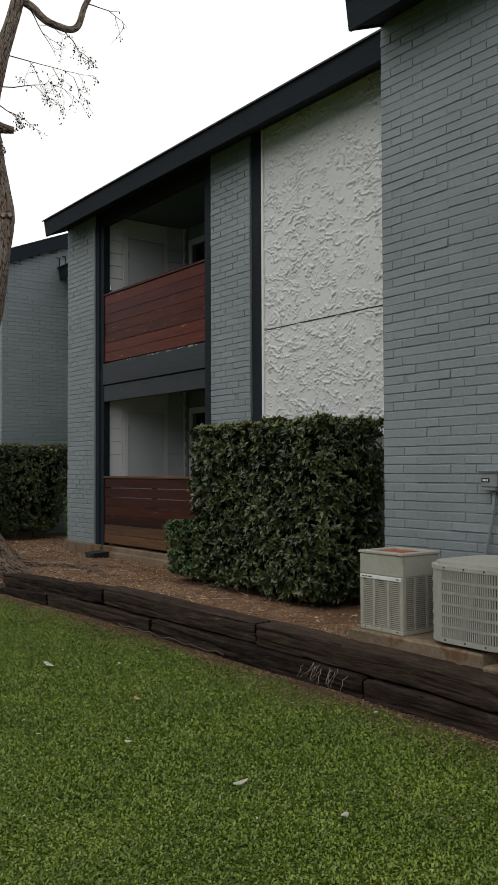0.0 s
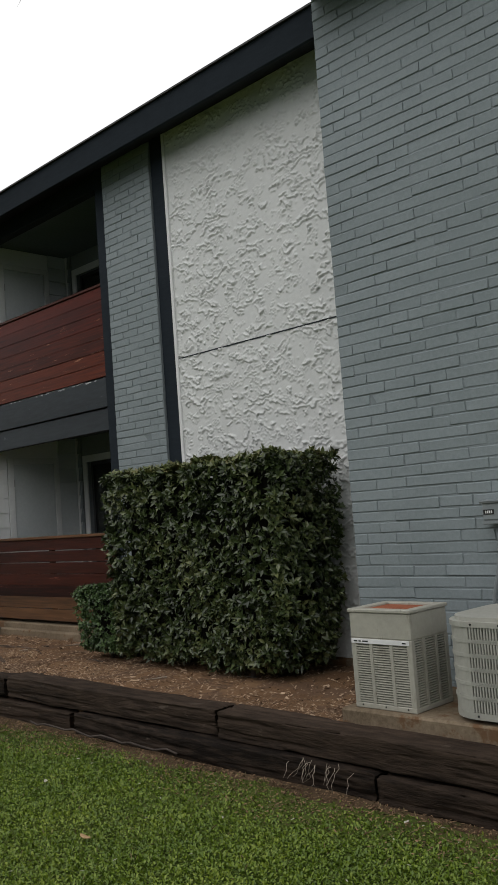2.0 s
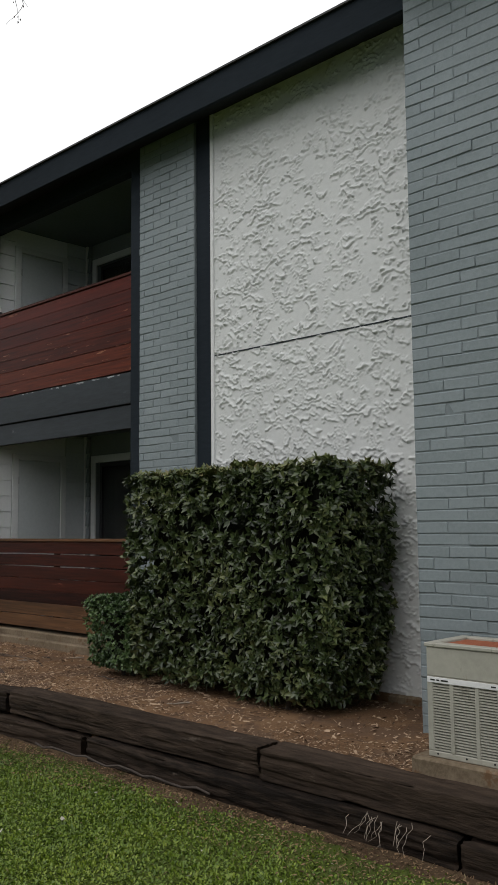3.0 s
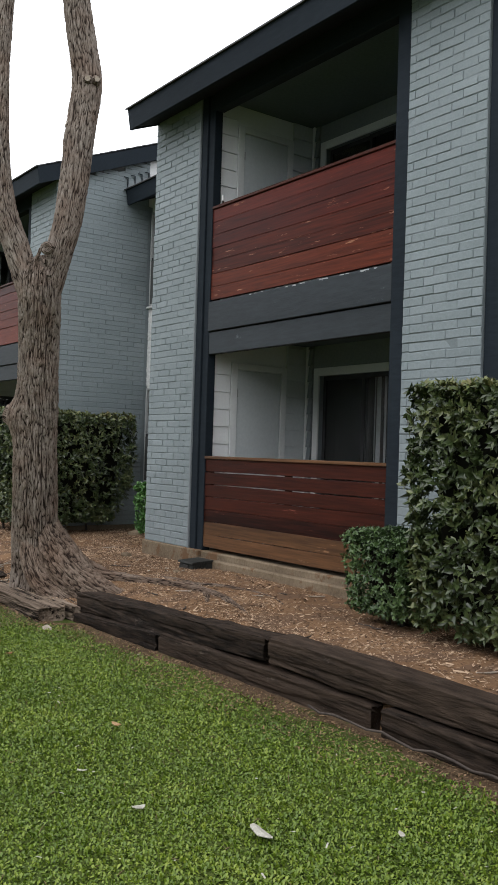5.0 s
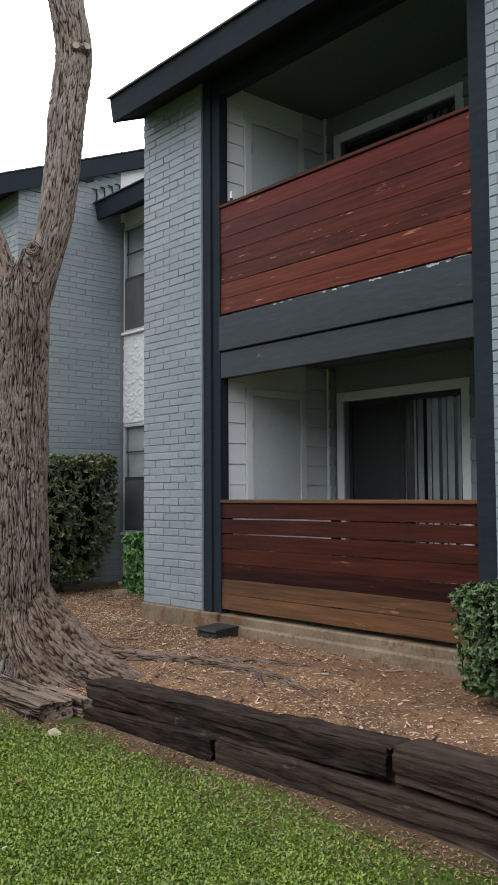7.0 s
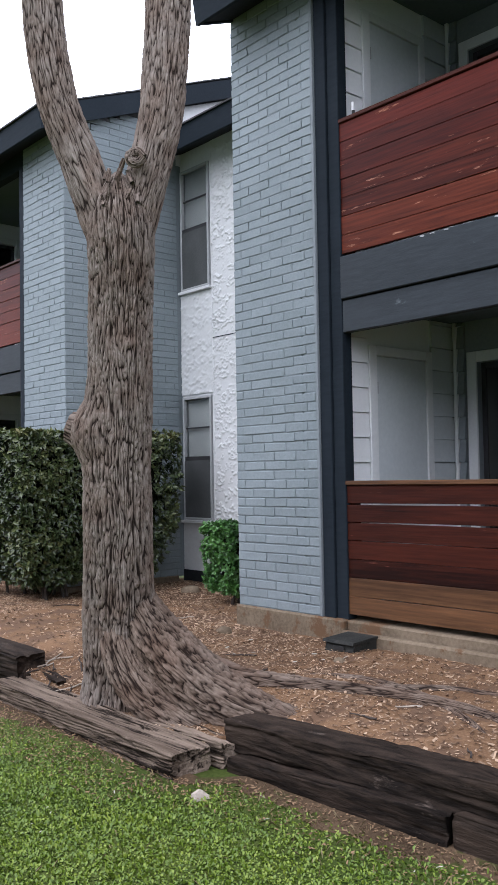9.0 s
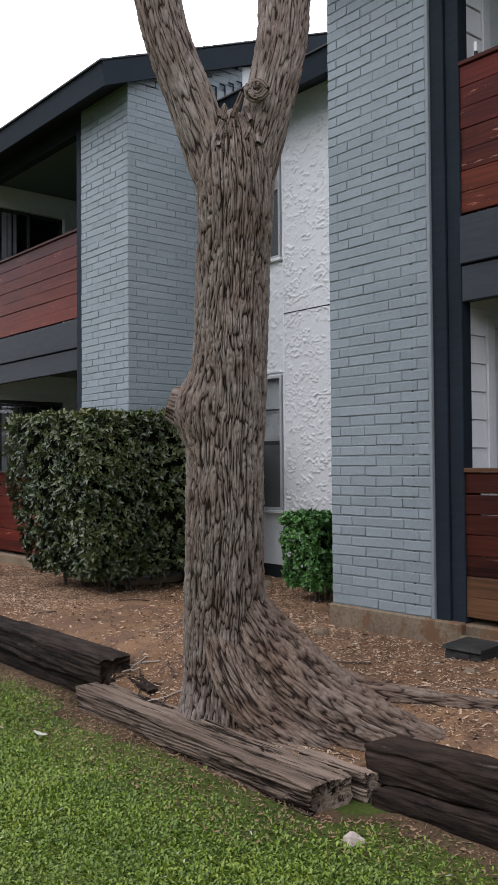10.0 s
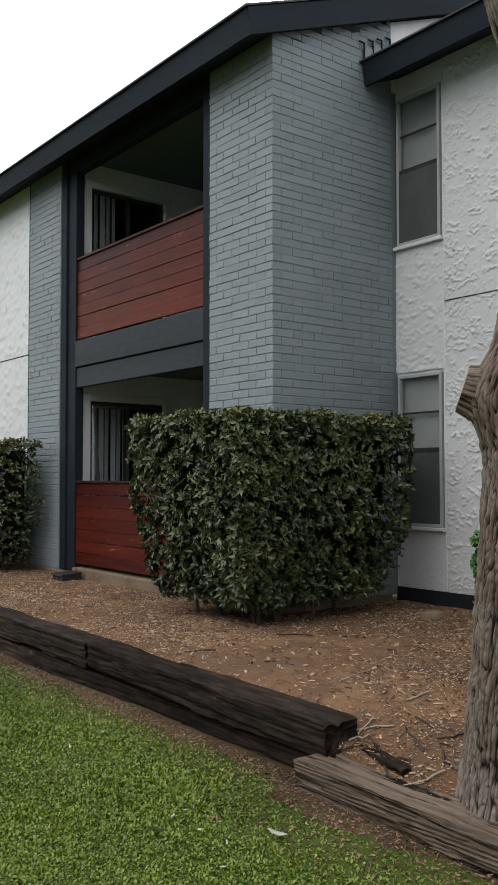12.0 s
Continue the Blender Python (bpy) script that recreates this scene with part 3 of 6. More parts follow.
def slider(parent, axis, at, a0, a1, z0, z1, curtain_from, label, margin=0.5):
    """A two-panel sliding glass door in a white surround, set in a wall that faces -x or -y."""
    def bx(s, a, b, d0, d1, lo, hi, c=0.003):
        return s.box(at + d0, at + d1, a, b, lo, hi, c) if axis == "x" else s.box(a, b, at + d0, at + d1, lo, hi, c)
    s = Shape()
    bx(s, a0 - 0.09, a0, -0.022, 0.0, z0, z1 + 0.09)
    bx(s, a1, a1 + 0.09, -0.022, 0.0, z0, z1 + 0.09)
    bx(s, a0, a1, -0.022, 0.0, z1, z1 + 0.09)
    body = part("sliding_door", s, WHITETRIM, parent, label)
    mid = (a0 + a1) / 2
    for a, b, d in ((a0, mid + 0.03, 0.03), (mid - 0.03, a1, 0.055)):
        f = Shape()
        bx(f, a, a + 0.045, d, d + 0.02, z0, z1)
        bx(f, b - 0.045, b, d, d + 0.02, z0, z1)
        bx(f, a + 0.045, b - 0.045, d, d + 0.02, z0, z0 + 0.06)
        bx(f, a + 0.045, b - 0.045, d, d + 0.02, z1 - 0.05, z1)
        part("door_frame", f, DARKALU, body, "dark metal door frame")
        g = Shape()
        bx(g, a + 0.045, b - 0.045, d + 0.008, d + 0.012, z0 + 0.06, z1 - 0.05, 0)
        ob = part("pane", g, GLASS, body)
        ob.visible_shadow = False
    c0, c1 = curtain_from
    k = 0
    u = c0
    while u < c1:
        w = min(0.085, c1 - u)
        v = Shape()
        if axis == "x":
            v.add([(at + 0.13, u, z0 + 0.03), (at + 0.15 + 0.03 * (k % 2), u + w * 0.97, z0 + 0.03), (at + 0.15 + 0.03 * (k % 2), u + w * 0.97, z1), (at + 0.13, u, z1),
                   (at + 0.133, u, z0 + 0.03), (at + 0.153 + 0.03 * (k % 2), u + w * 0.97, z0 + 0.03), (at + 0.153 + 0.03 * (k % 2), u + w * 0.97, z1), (at + 0.133, u, z1)],
                  [(0, 1, 2, 3), (7, 6, 5, 4), (0, 4, 5, 1), (1, 5, 6, 2), (2, 6, 7, 3), (3, 7, 4, 0)])
        else:
            v.add([(u, at + 0.13, z0 + 0.03), (u + w * 0.97, at + 0.15 + 0.03 * (k % 2), z0 + 0.03), (u + w * 0.97, at + 0.15 + 0.03 * (k % 2), z1), (u, at + 0.13, z1),
                   (u, at + 0.133, z0 + 0.03), (u + w * 0.97, at + 0.153 + 0.03 * (k % 2), z0 + 0.03), (u + w * 0.97, at + 0.153 + 0.03 * (k % 2), z1), (u, at + 0.133, z1)],
                  [(0, 1, 2, 3), (7, 6, 5, 4), (0, 4, 5, 1), (1, 5, 6, 2), (2, 6, 7, 3), (3, 7, 4, 0)])
        part("blind_slat", v, CURTAIN, body, "hanging grey vertical blind slat")
        u += w
        k += 1
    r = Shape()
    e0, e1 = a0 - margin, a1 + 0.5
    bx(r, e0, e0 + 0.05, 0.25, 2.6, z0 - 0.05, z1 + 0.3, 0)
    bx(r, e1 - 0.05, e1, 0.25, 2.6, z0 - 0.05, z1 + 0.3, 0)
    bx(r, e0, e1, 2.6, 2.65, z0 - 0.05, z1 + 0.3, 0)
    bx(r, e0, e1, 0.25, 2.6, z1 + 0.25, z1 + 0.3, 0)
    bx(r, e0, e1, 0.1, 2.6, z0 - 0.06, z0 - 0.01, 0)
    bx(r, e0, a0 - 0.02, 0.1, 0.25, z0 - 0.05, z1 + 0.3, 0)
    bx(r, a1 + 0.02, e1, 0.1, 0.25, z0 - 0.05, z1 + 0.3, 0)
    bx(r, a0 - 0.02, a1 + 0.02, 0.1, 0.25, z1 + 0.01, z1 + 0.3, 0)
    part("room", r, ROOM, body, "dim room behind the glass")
    return body


def sash_window(parent, x, y0, y1, z0, z1):
    """A white-edged window of two stacked sashes, each of two panes, with closed blinds behind."""
    f = Shape()
    for a, b, lo, hi in ((y0, y0 + 0.03, z0, z1), (y1 - 0.03, y1, z0, z1), (y0 + 0.03, y1 - 0.03, z1 - 0.03, z1), (y0 + 0.03, y1 - 0.03, z0, z0 + 0.03)):
        f.box(x - 0.025, x + 0.03, a, b, lo, hi, 0.003)
    body = part("window", f, ALU, parent, "narrow aluminium window with closed grey blinds")
    part("sill", Shape().box(x - 0.05, x + 0.01, y0 - 0.03, y1 + 0.03, z0 - 0.035, z0 - 0.002, 0.004), WHITETRIM, body, "thin white sill")
    zm = (z0 + z1) / 2
    part("meeting_rail", Shape().box(x - 0.018, x + 0.02, y0 + 0.03, y1 - 0.03, zm - 0.025, zm + 0.02, 0.003), DARKALU, body, "dark meeting rail")
    for lo, hi, d in ((z0 + 0.03, zm - 0.025, 0.0), (zm + 0.02, z1 - 0.03, 0.012)):
        zc = (lo + hi) / 2
        part("glazing_bar", Shape().box(x - 0.01 + d, x + 0.012 + d, y0 + 0.03, y1 - 0.03, zc - 0.009, zc + 0.009, 0.002), DARKALU, body)
        for p, q in ((lo, zc - 0.009), (zc + 0.009, hi)):
            ob = part("pane", Shape().box(x + d, x + d + 0.004, y0 + 0.03, y1 - 0.03, p, q), GLASS, body)
            ob.visible_shadow = False
    part("screen", Shape().box(x - 0.022, x - 0.019, y0 + 0.03, y1 - 0.03, z0 + 0.03, zm - 0.025), SCREEN, body, "dark insect screen over the lower sash")
    part("blind", Shape().box(x + 0.05, x + 0.06, y0 + 0.01, y1 - 0.01, z0 + 0.01 + (z1 - z0) * 0.02, z1 - 0.01), BLIND, body, "closed grey blind")
    return body


def storage_door(parent, y, x0, x1, z0, z1):
    body = part("storage_door", Shape().box(x0, x1, y - 0.01, y + 0.03, z0, z1, 0.004), DOORWHITE, parent, "flush pale grey storage door")
    s = Shape()
    for a, b, lo, hi in ((x0 - 0.09, x0 - 0.005, z0, z1 + 0.08), (x1 + 0.005, x1 + 0.08, z0, z1 + 0.08), (x0 - 0.005, x1 + 0.005, z1 + 0.005, z1 + 0.08)):
        s.box(a, b, y - 0.022, y + 0.01, lo, hi, 0.003)
    part("door_casing", s, WHITETRIM, body)
    for z in (z0 + 0.25, z1 - 0.25):
        part("hinge", Shape().tube([(x0 - 0.002, y - 0.018, z - 0.045), (x0 - 0.002, y - 0.018, z + 0.045)], [0.008, 0.008], 8), ALU, body)
    return body


# ---------------------------------------------------------------- middle wing
WALL = 5.925
wing_a = thing("apartment_building", (WALL, 9.0, 0.2), "two-storey apartment wing with painted grey brick and red balconies", "building", "apartment wings")

column = part("column", Shape().box(WALL, 6.0, 11.92, 12.06, 0.40, 5.34).box(WALL, 7.6, 12.075, 12.85, 0.40, 5.34), MORTAR, wing_a, "brick end column painted blue-grey")
column_two = part("column", Shape().box(WALL, 7.4, 8.0, 8.80, 0.40, 5.34), MORTAR, wing_a, "brick column painted blue-grey")
for box in ((5.895, 7.4, 11.67, 12.87, 0.0, 0.405), (5.90, 7.4, 5.3, 8.9, 0.0, 0.30)):
    part("foundation", Shape().box(*box, 0.012), CONCRETE, wing_a, "stained concrete footing")
part("patio_slab", Shape().box(5.93, 7.4, 8.9, 11.67, 0.0, 0.40, 0.012), CONCRETE, wing_a, "concrete patio slab edge")
part("footing_lip", Shape().box(5.86, 5.93, 8.85, 11.67, 0.0, 0.335, 0.015), CONCRETE, wing_a)
# posts beside the balcony
part("edge_trim", Shape().box(5.91, 5.97, 11.893, 11.92, 0.40, 5.33, 0.004), GREYTRIM, wing_a)
for a, b, d in ((11.78, 11.891, 0.0), (11.67, 11.778, 0.02)):
    part("post", Shape().box(5.93 + d, 6.05, a, b, 0.40, 5.33, 0.005), TRIM, wing_a, "charcoal wooden corner post")
part("post", Shape().box(5.93, 6.05, 8.80, 8.95, 0.40, 5.33, 0.005), TRIM, wing_a, "charcoal wooden corner post")
part("trim_strip", Shape().box(5.945, 6.0, 7.80, 7.998, 0.30, 5.33, 0.004), TRIM, wing_a, "charcoal vertical trim strip")
part("edge_trim", Shape().box(5.93, 5.97, 7.76, 7.80, 0.30, 5.33, 0.004), WHITETRIM, wing_a)
# floor edge beams and header
part("beam", Shape().box(5.955, 6.02, 8.95, 11.67, 2.50, 2.735, 0.005), BEAM, wing_a, "charcoal balcony beam with scuffed paint")
part("beam", Shape().box(5.935, 6.02, 8.95, 11.67, 2.745, 3.06, 0.006), BEAM, wing_a, "charcoal balcony beam with peeling top edge")
scar = random.Random(8)
for k in range(18):
    y, w, h = 9.1 + 1.9 * scar.random(), scar.uniform(0.012, 0.06), scar.uniform(0.006, 0.018)
    part("paint_scar", Shape().prism([(y, 3.054 - h), (y + w * 0.5, 3.054 - h * scar.uniform(0.4, 1.2)), (y + w, 3.054 - h * 0.6), (y + w * 0.9, 3.056), (y + w * 0.05, 3.056)], "x", 5.9335, 5.936), ALU, wing_a)
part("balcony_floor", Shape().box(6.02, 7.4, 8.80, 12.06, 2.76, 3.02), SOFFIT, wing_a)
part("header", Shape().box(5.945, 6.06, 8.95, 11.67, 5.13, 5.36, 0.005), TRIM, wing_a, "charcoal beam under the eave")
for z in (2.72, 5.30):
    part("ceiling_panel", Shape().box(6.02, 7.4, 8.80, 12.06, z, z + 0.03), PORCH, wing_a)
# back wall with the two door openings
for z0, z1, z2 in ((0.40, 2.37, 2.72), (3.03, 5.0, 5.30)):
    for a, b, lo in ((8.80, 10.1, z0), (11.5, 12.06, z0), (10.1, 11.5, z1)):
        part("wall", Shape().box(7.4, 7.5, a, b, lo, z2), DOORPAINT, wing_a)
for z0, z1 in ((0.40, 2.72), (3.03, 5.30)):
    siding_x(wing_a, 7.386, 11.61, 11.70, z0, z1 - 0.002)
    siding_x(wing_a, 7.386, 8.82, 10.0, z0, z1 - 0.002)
    part("corner_board", Shape().box(7.35, 7.39, 11.675, 11.705, z0, z1 - 0.003, 0.003), WHITETRIM, wing_a)
    siding_y(wing_a, 11.735, 6.052, 6.29, z0, z1 - 0.002)
    # inner strip of the same siding, its colour darkened for porch shade
    siding_y(wing_a, 11.735, 7.085, 7.385, z0, z1 - 0.002, 0.19, DOORWHITE)
    part("wall", Shape().box(6.052, 7.4, 11.766, 11.80, z0, z1 - 0.002), SIDING, wing_a)
    part("wall", Shape().box(6.29, 7.085, 11.745, 11.765, z0, z1 - 0.002), SIDING, wing_a)
    storage_door(wing_a, 11.735, 6.39, 7.0, z0 + 0.02, z0 + 1.97)
slider(wing_a, "x", 7.4, 10.1, 11.5, 0.44, 2.37, (10.12, 10.78), "sliding glass door in a white surround, blinds half drawn")
slider(wing_a, "x", 7.4, 10.1, 11.5, 3.06, 5.0, (10.12, 10.6), "upper sliding glass door in a white surround")
fence(wing_a, 5.965, 8.95, 11.67, 0.44, 1.41, (0.003, 0.003, 0.004, 0.003, 0.008, 0.011, 0.003), 3, (REDTAN, REDTAN, REDDARK, REDDARK, REDDARK, REDDARK, REDDARK), "red-stained patio fence, lowest boards faded orange")
fence(wing_a, 5.965, 8.95, 11.67, 3.085, 4.09, (0.002, 0.002, 0.0015, 0.001, 0.0015, 0.001, 0.002), 4, (REDORANGE, REDORANGE, REDCHIP, REDCHIP, REDWOOD, REDWOOD, REDWOOD), "red-stained balcony guard with chipped boards")
# stucco panel
part("wall", Shape().box(5.958, 6.2, 5.0, 7.8, 0.25, 5.36), STUCCO, wing_a)
stucco_wall("stucco", wing_a, 5.95, 5.22, 7.76, 0.25, 3.045, 0.0085, 2, label="white textured stucco panel")
stucco_wall("stucco", wing_a, 5.95, 5.22, 7.76, 3.055, 5.36, 0.0085, 6, label="white textured stucco panel")
# charcoal strips here and on the far wing paint the seam's shadow line
part("seam_shadow", Shape().box(5.943, 5.952, 5.22, 7.76, 3.044, 3.056), BEAM, wing_a)
roof(wing_a, 5.55, 5.15, 5.375, 4.9, 12.85, 10.0, ((12.85, -1),))
part("wall", Shape().prism([(WALL, 5.3), (10.0, 5.3), (10.0, 6.85), (6.2, 5.36)], "y", 12.6, 12.82), STUCCO, wing_a)

# ---------------------------------------------------------------- near wing
wing_c = thing("apartment_building", (5.24, 2.0, 0.2), "projecting apartment wing of painted blue-grey brick", "building", "apartment wings")
near_wall = part("wall", Shape().box(5.24, 5.6, -3.0, 5.215, 0.0, 5.25).box(5.6, 9.0, -3.0, -2.7, 0.0, 5.25), MORTAR, wing_c, "brick wall painted blue-grey")
part("return_wall", Shape().box(5.26, 5.95, 5.2, 5.222, 0.0, 5.25), MORTAR, wing_c)
roof(wing_c, 4.86, 5.07, 5.32, -3.0, 5.2, 10.0, ((5.2, -1),))

# ---------------------------------------------------------------- far wing and the recess before it
wing_b = thing("apartment_building", (WALL, 18.0, 0.2), "far apartment wing with painted brick corner and red balconies", "building", "apartment wings")
far_column = part("column", Shape().box(WALL, 6.3, 15.675, 16.62, 0.30, 5.33), MORTAR, wing_b, "brick corner column painted blue-grey")
side_wall = part("side_wall", Shape().prism([(6.3, 0.3), (7.6, 0.3), (7.6, 5.9), (6.3, 5.4)], "y", 15.675, 15.9), MORTAR, wing_b, "brick side wall painted blue-grey")
side_top = part("gable", Shape().prism([(7.43, 5.2), (10.0, 5.2), (10.0, 6.9), (7.43, 5.9)], "y", 15.67, 15.88), STUCCO, wing_b, "pale stucco gable end")
far_column_two = part("column", Shape().box(WALL, 6.3, 19.80, 20.71, 0.30, 5.33), MORTAR, wing_b, "brick column painted blue-grey")
for box in ((5.90, 7.4, 15.66, 16.7, 0.0, 0.31), (5.90, 7.4, 19.4, 23.5, 0.0, 0.30)):
    part("foundation", Shape().box(*box, 0.01), CONCRETE, wing_b, "stained concrete footing")
part("patio_slab", Shape().box(5.90, 7.4, 16.7, 19.4, 0.0, 0.36, 0.012), CONCRETE, wing_b, "concrete patio slab edge")
part("post", Shape().box(5.93, 6.05, 16.62, 16.74, 0.31, 5.33, 0.005), TRIM, wing_b, "charcoal wooden corner post")
for a, b, d in ((19.66, 19.79, 0.0), (19.56, 19.655, 0.03), (19.42, 19.555, 0.01)):
    part("post", Shape().box(5.93 + d, 6.05, a, b, 0.31, 5.33, 0.005), TRIM, wing_b, "charcoal wooden corner post")
part("trim_strip", Shape().box(5.935, 6.0, 20.715, 20.77, 0.30, 5.33, 0.004), TRIM, wing_b, "charcoal vertical trim strip")
part("beam", Shape().box(5.955, 6.02, 16.74, 19.42, 2.50, 2.735, 0.005), BEAM, wing_b, "charcoal balcony beam")
part("beam", Shape().box(5.935, 6.02, 16.74, 19.42, 2.745, 3.06, 0.006), BEAM, wing_b, "charcoal balcony beam")
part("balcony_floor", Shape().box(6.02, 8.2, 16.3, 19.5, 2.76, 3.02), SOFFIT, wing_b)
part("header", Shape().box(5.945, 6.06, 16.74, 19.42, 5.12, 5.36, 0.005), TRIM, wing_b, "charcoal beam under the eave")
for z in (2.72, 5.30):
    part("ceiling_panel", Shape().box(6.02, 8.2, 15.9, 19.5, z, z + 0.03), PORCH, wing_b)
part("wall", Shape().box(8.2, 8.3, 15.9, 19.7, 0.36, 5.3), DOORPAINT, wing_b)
for z0, z1, z2 in ((0.36, 2.36, 2.72), (3.03, 5.0, 5.30)):
    for a, b, lo in ((6.05, 6.18, z0), (7.26, 8.2, z0), (6.18, 7.26, z1)):
        part("wall", Shape().box(a, b, 19.5, 19.6, lo, z2), SIDING, wing_b)
for z0, z1 in ((0.36, 2.72), (3.03, 5.30)):
    siding_y(wing_b, 19.486, 5.99, 6.09, z0, z1 - 0.002)
slider(wing_b, "y", 19.5, 6.18, 7.26, 0.40, 2.36, (6.2, 6.75), "sliding glass door in a white surround with drawn blinds", 0.12)
slider(wing_b, "y", 19.5, 6.18, 7.26, 3.06, 5.0, (6.2, 6.6), "upper sliding glass door in a white surround", 0.12)
fence(wing_b, 5.965, 16.74, 19.42, 0.40, 1.385, (0.004,) * 7, 13, (REDWOOD,) * 7, "red-stained patio fence")
fence(wing_b, 5.965, 16.74, 19.42, 3.085, 4.07, (0.003,) * 7, 14, (REDCHIP, REDCHIP, REDCHIP, REDCHIP, REDCHIP, REDWOOD, REDWOOD), "red-stained balcony guard with pale chipped patches")
part("wall", Shape().box(5.958, 6.2, 20.77, 24.0, 0.25, 5.34), STUCCO, wing_b)
stucco_wall("stucco", wing_b, 5.95, 20.775, 23.5, 0.25, 3.045, 0.03, 31, label="white textured stucco panel")
stucco_wall("stucco", wing_b, 5.95, 20.775, 23.5, 3.055, 5.34, 0.03, 36, label="white textured stucco panel")
part("seam_shadow", Shape().box(5.943, 5.952, 20.775, 23.5, 3.044, 3.056), BEAM, wing_b)
roof(wing_b, 5.60, 5.17, 5.395, 15.58, 24.0, 10.0, ((15.57, 1),))
# recess
REC = 7.485
for box in ((12.8, 15.10, 0.2, 5.4), (15.10, 15.68, 2.40, 3.66), (15.10, 15.68, 0.2, 0.96), (15.10, 15.68, 5.11, 5.4)):
    part("wall", Shape().box(REC + 0.012, 7.7, *box), STUCCO, wing_b)
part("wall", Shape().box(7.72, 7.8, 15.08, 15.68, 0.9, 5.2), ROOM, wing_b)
stucco_wall("stucco", wing_b, REC, 12.85, 15.075, 0.38, 3.045, 0.009, 51, 0.015, "white textured stucco recess wall")
stucco_wall("stucco", wing_b, REC, 12.85, 15.075, 3.055, 5.36, 0.009, 56, 0.015, "white textured stucco recess wall")
stucco_wall("stucco", wing_b, REC, 15.085, 15.67, 2.43, 3.62, 0.014, 61, 0.015)
stucco_wall("stucco", wing_b, REC, 15.085, 15.67, 0.38, 0.93, 0.014, 63, 0.003)
part("seam_shadow", Shape().box(REC - 0.006, REC + 0.004, 12.85, 15.075, 3.044, 3.056), BEAM, wing_b)
part("edge_trim", Shape().box(REC - 0.008, REC + 0.012, 15.072, 15.088, 0.38, 5.2), WHITETRIM, wing_b)
sash_window(wing_b, REC, 15.105, 15.64, 3.66, 5.11)
sash_window(wing_b, REC, 15.105, 15.64, 0.96, 2.40)
part("foundation", Shape().box(REC - 0.01, 7.7, 12.8, 15.68, 0.0, 0.375), SOFFIT, wing_b)
roof(wing_b, 7.05, 5.15, 5.37, 12.87, 15.655, 10.0)
# stepped flashing where the recess roof meets the side wall
for i in range(4):
    x = 7.04 + 0.12 * i
    z = 5.42 + 0.4 * (x - 7.04)
    part("flashing", Shape().prism([(x, z - 0.03), (x + 0.13, z + 0.02), (x + 0.13, z + 0.12), (x + 0.02, z + 0.1)], "y", 15.649, 15.656), GREYTRIM, wing_b)
    part("flashing_edge", Shape().box(x - 0.008, x + 0.006, 15.642, 15.657, z + 0.0, z + 0.15, 0.002).box(x - 0.07, x - 0.008, 15.642, 15.657, z + 0.14, z + 0.152, 0.002), TRIM, wing_b)

# unseen plain building added to close the court and block low sky light
facing = thing("unseen_sky_blocker", (-11.0, 10.0, 0.0), "unseen plain block added to cut the low sky light", "building")
part("facing_wall", Shape().box(-11.4, -11.0, -30, 45, -0.2, 6.2), BRICK, facing)
part("facing_roof", Shape().prism([(-10.5, 6.1), (-16.0, 8.3), (-16.0, 8.4), (-10.5, 6.25)], "y", -30, 45), SHINGLE, facing)

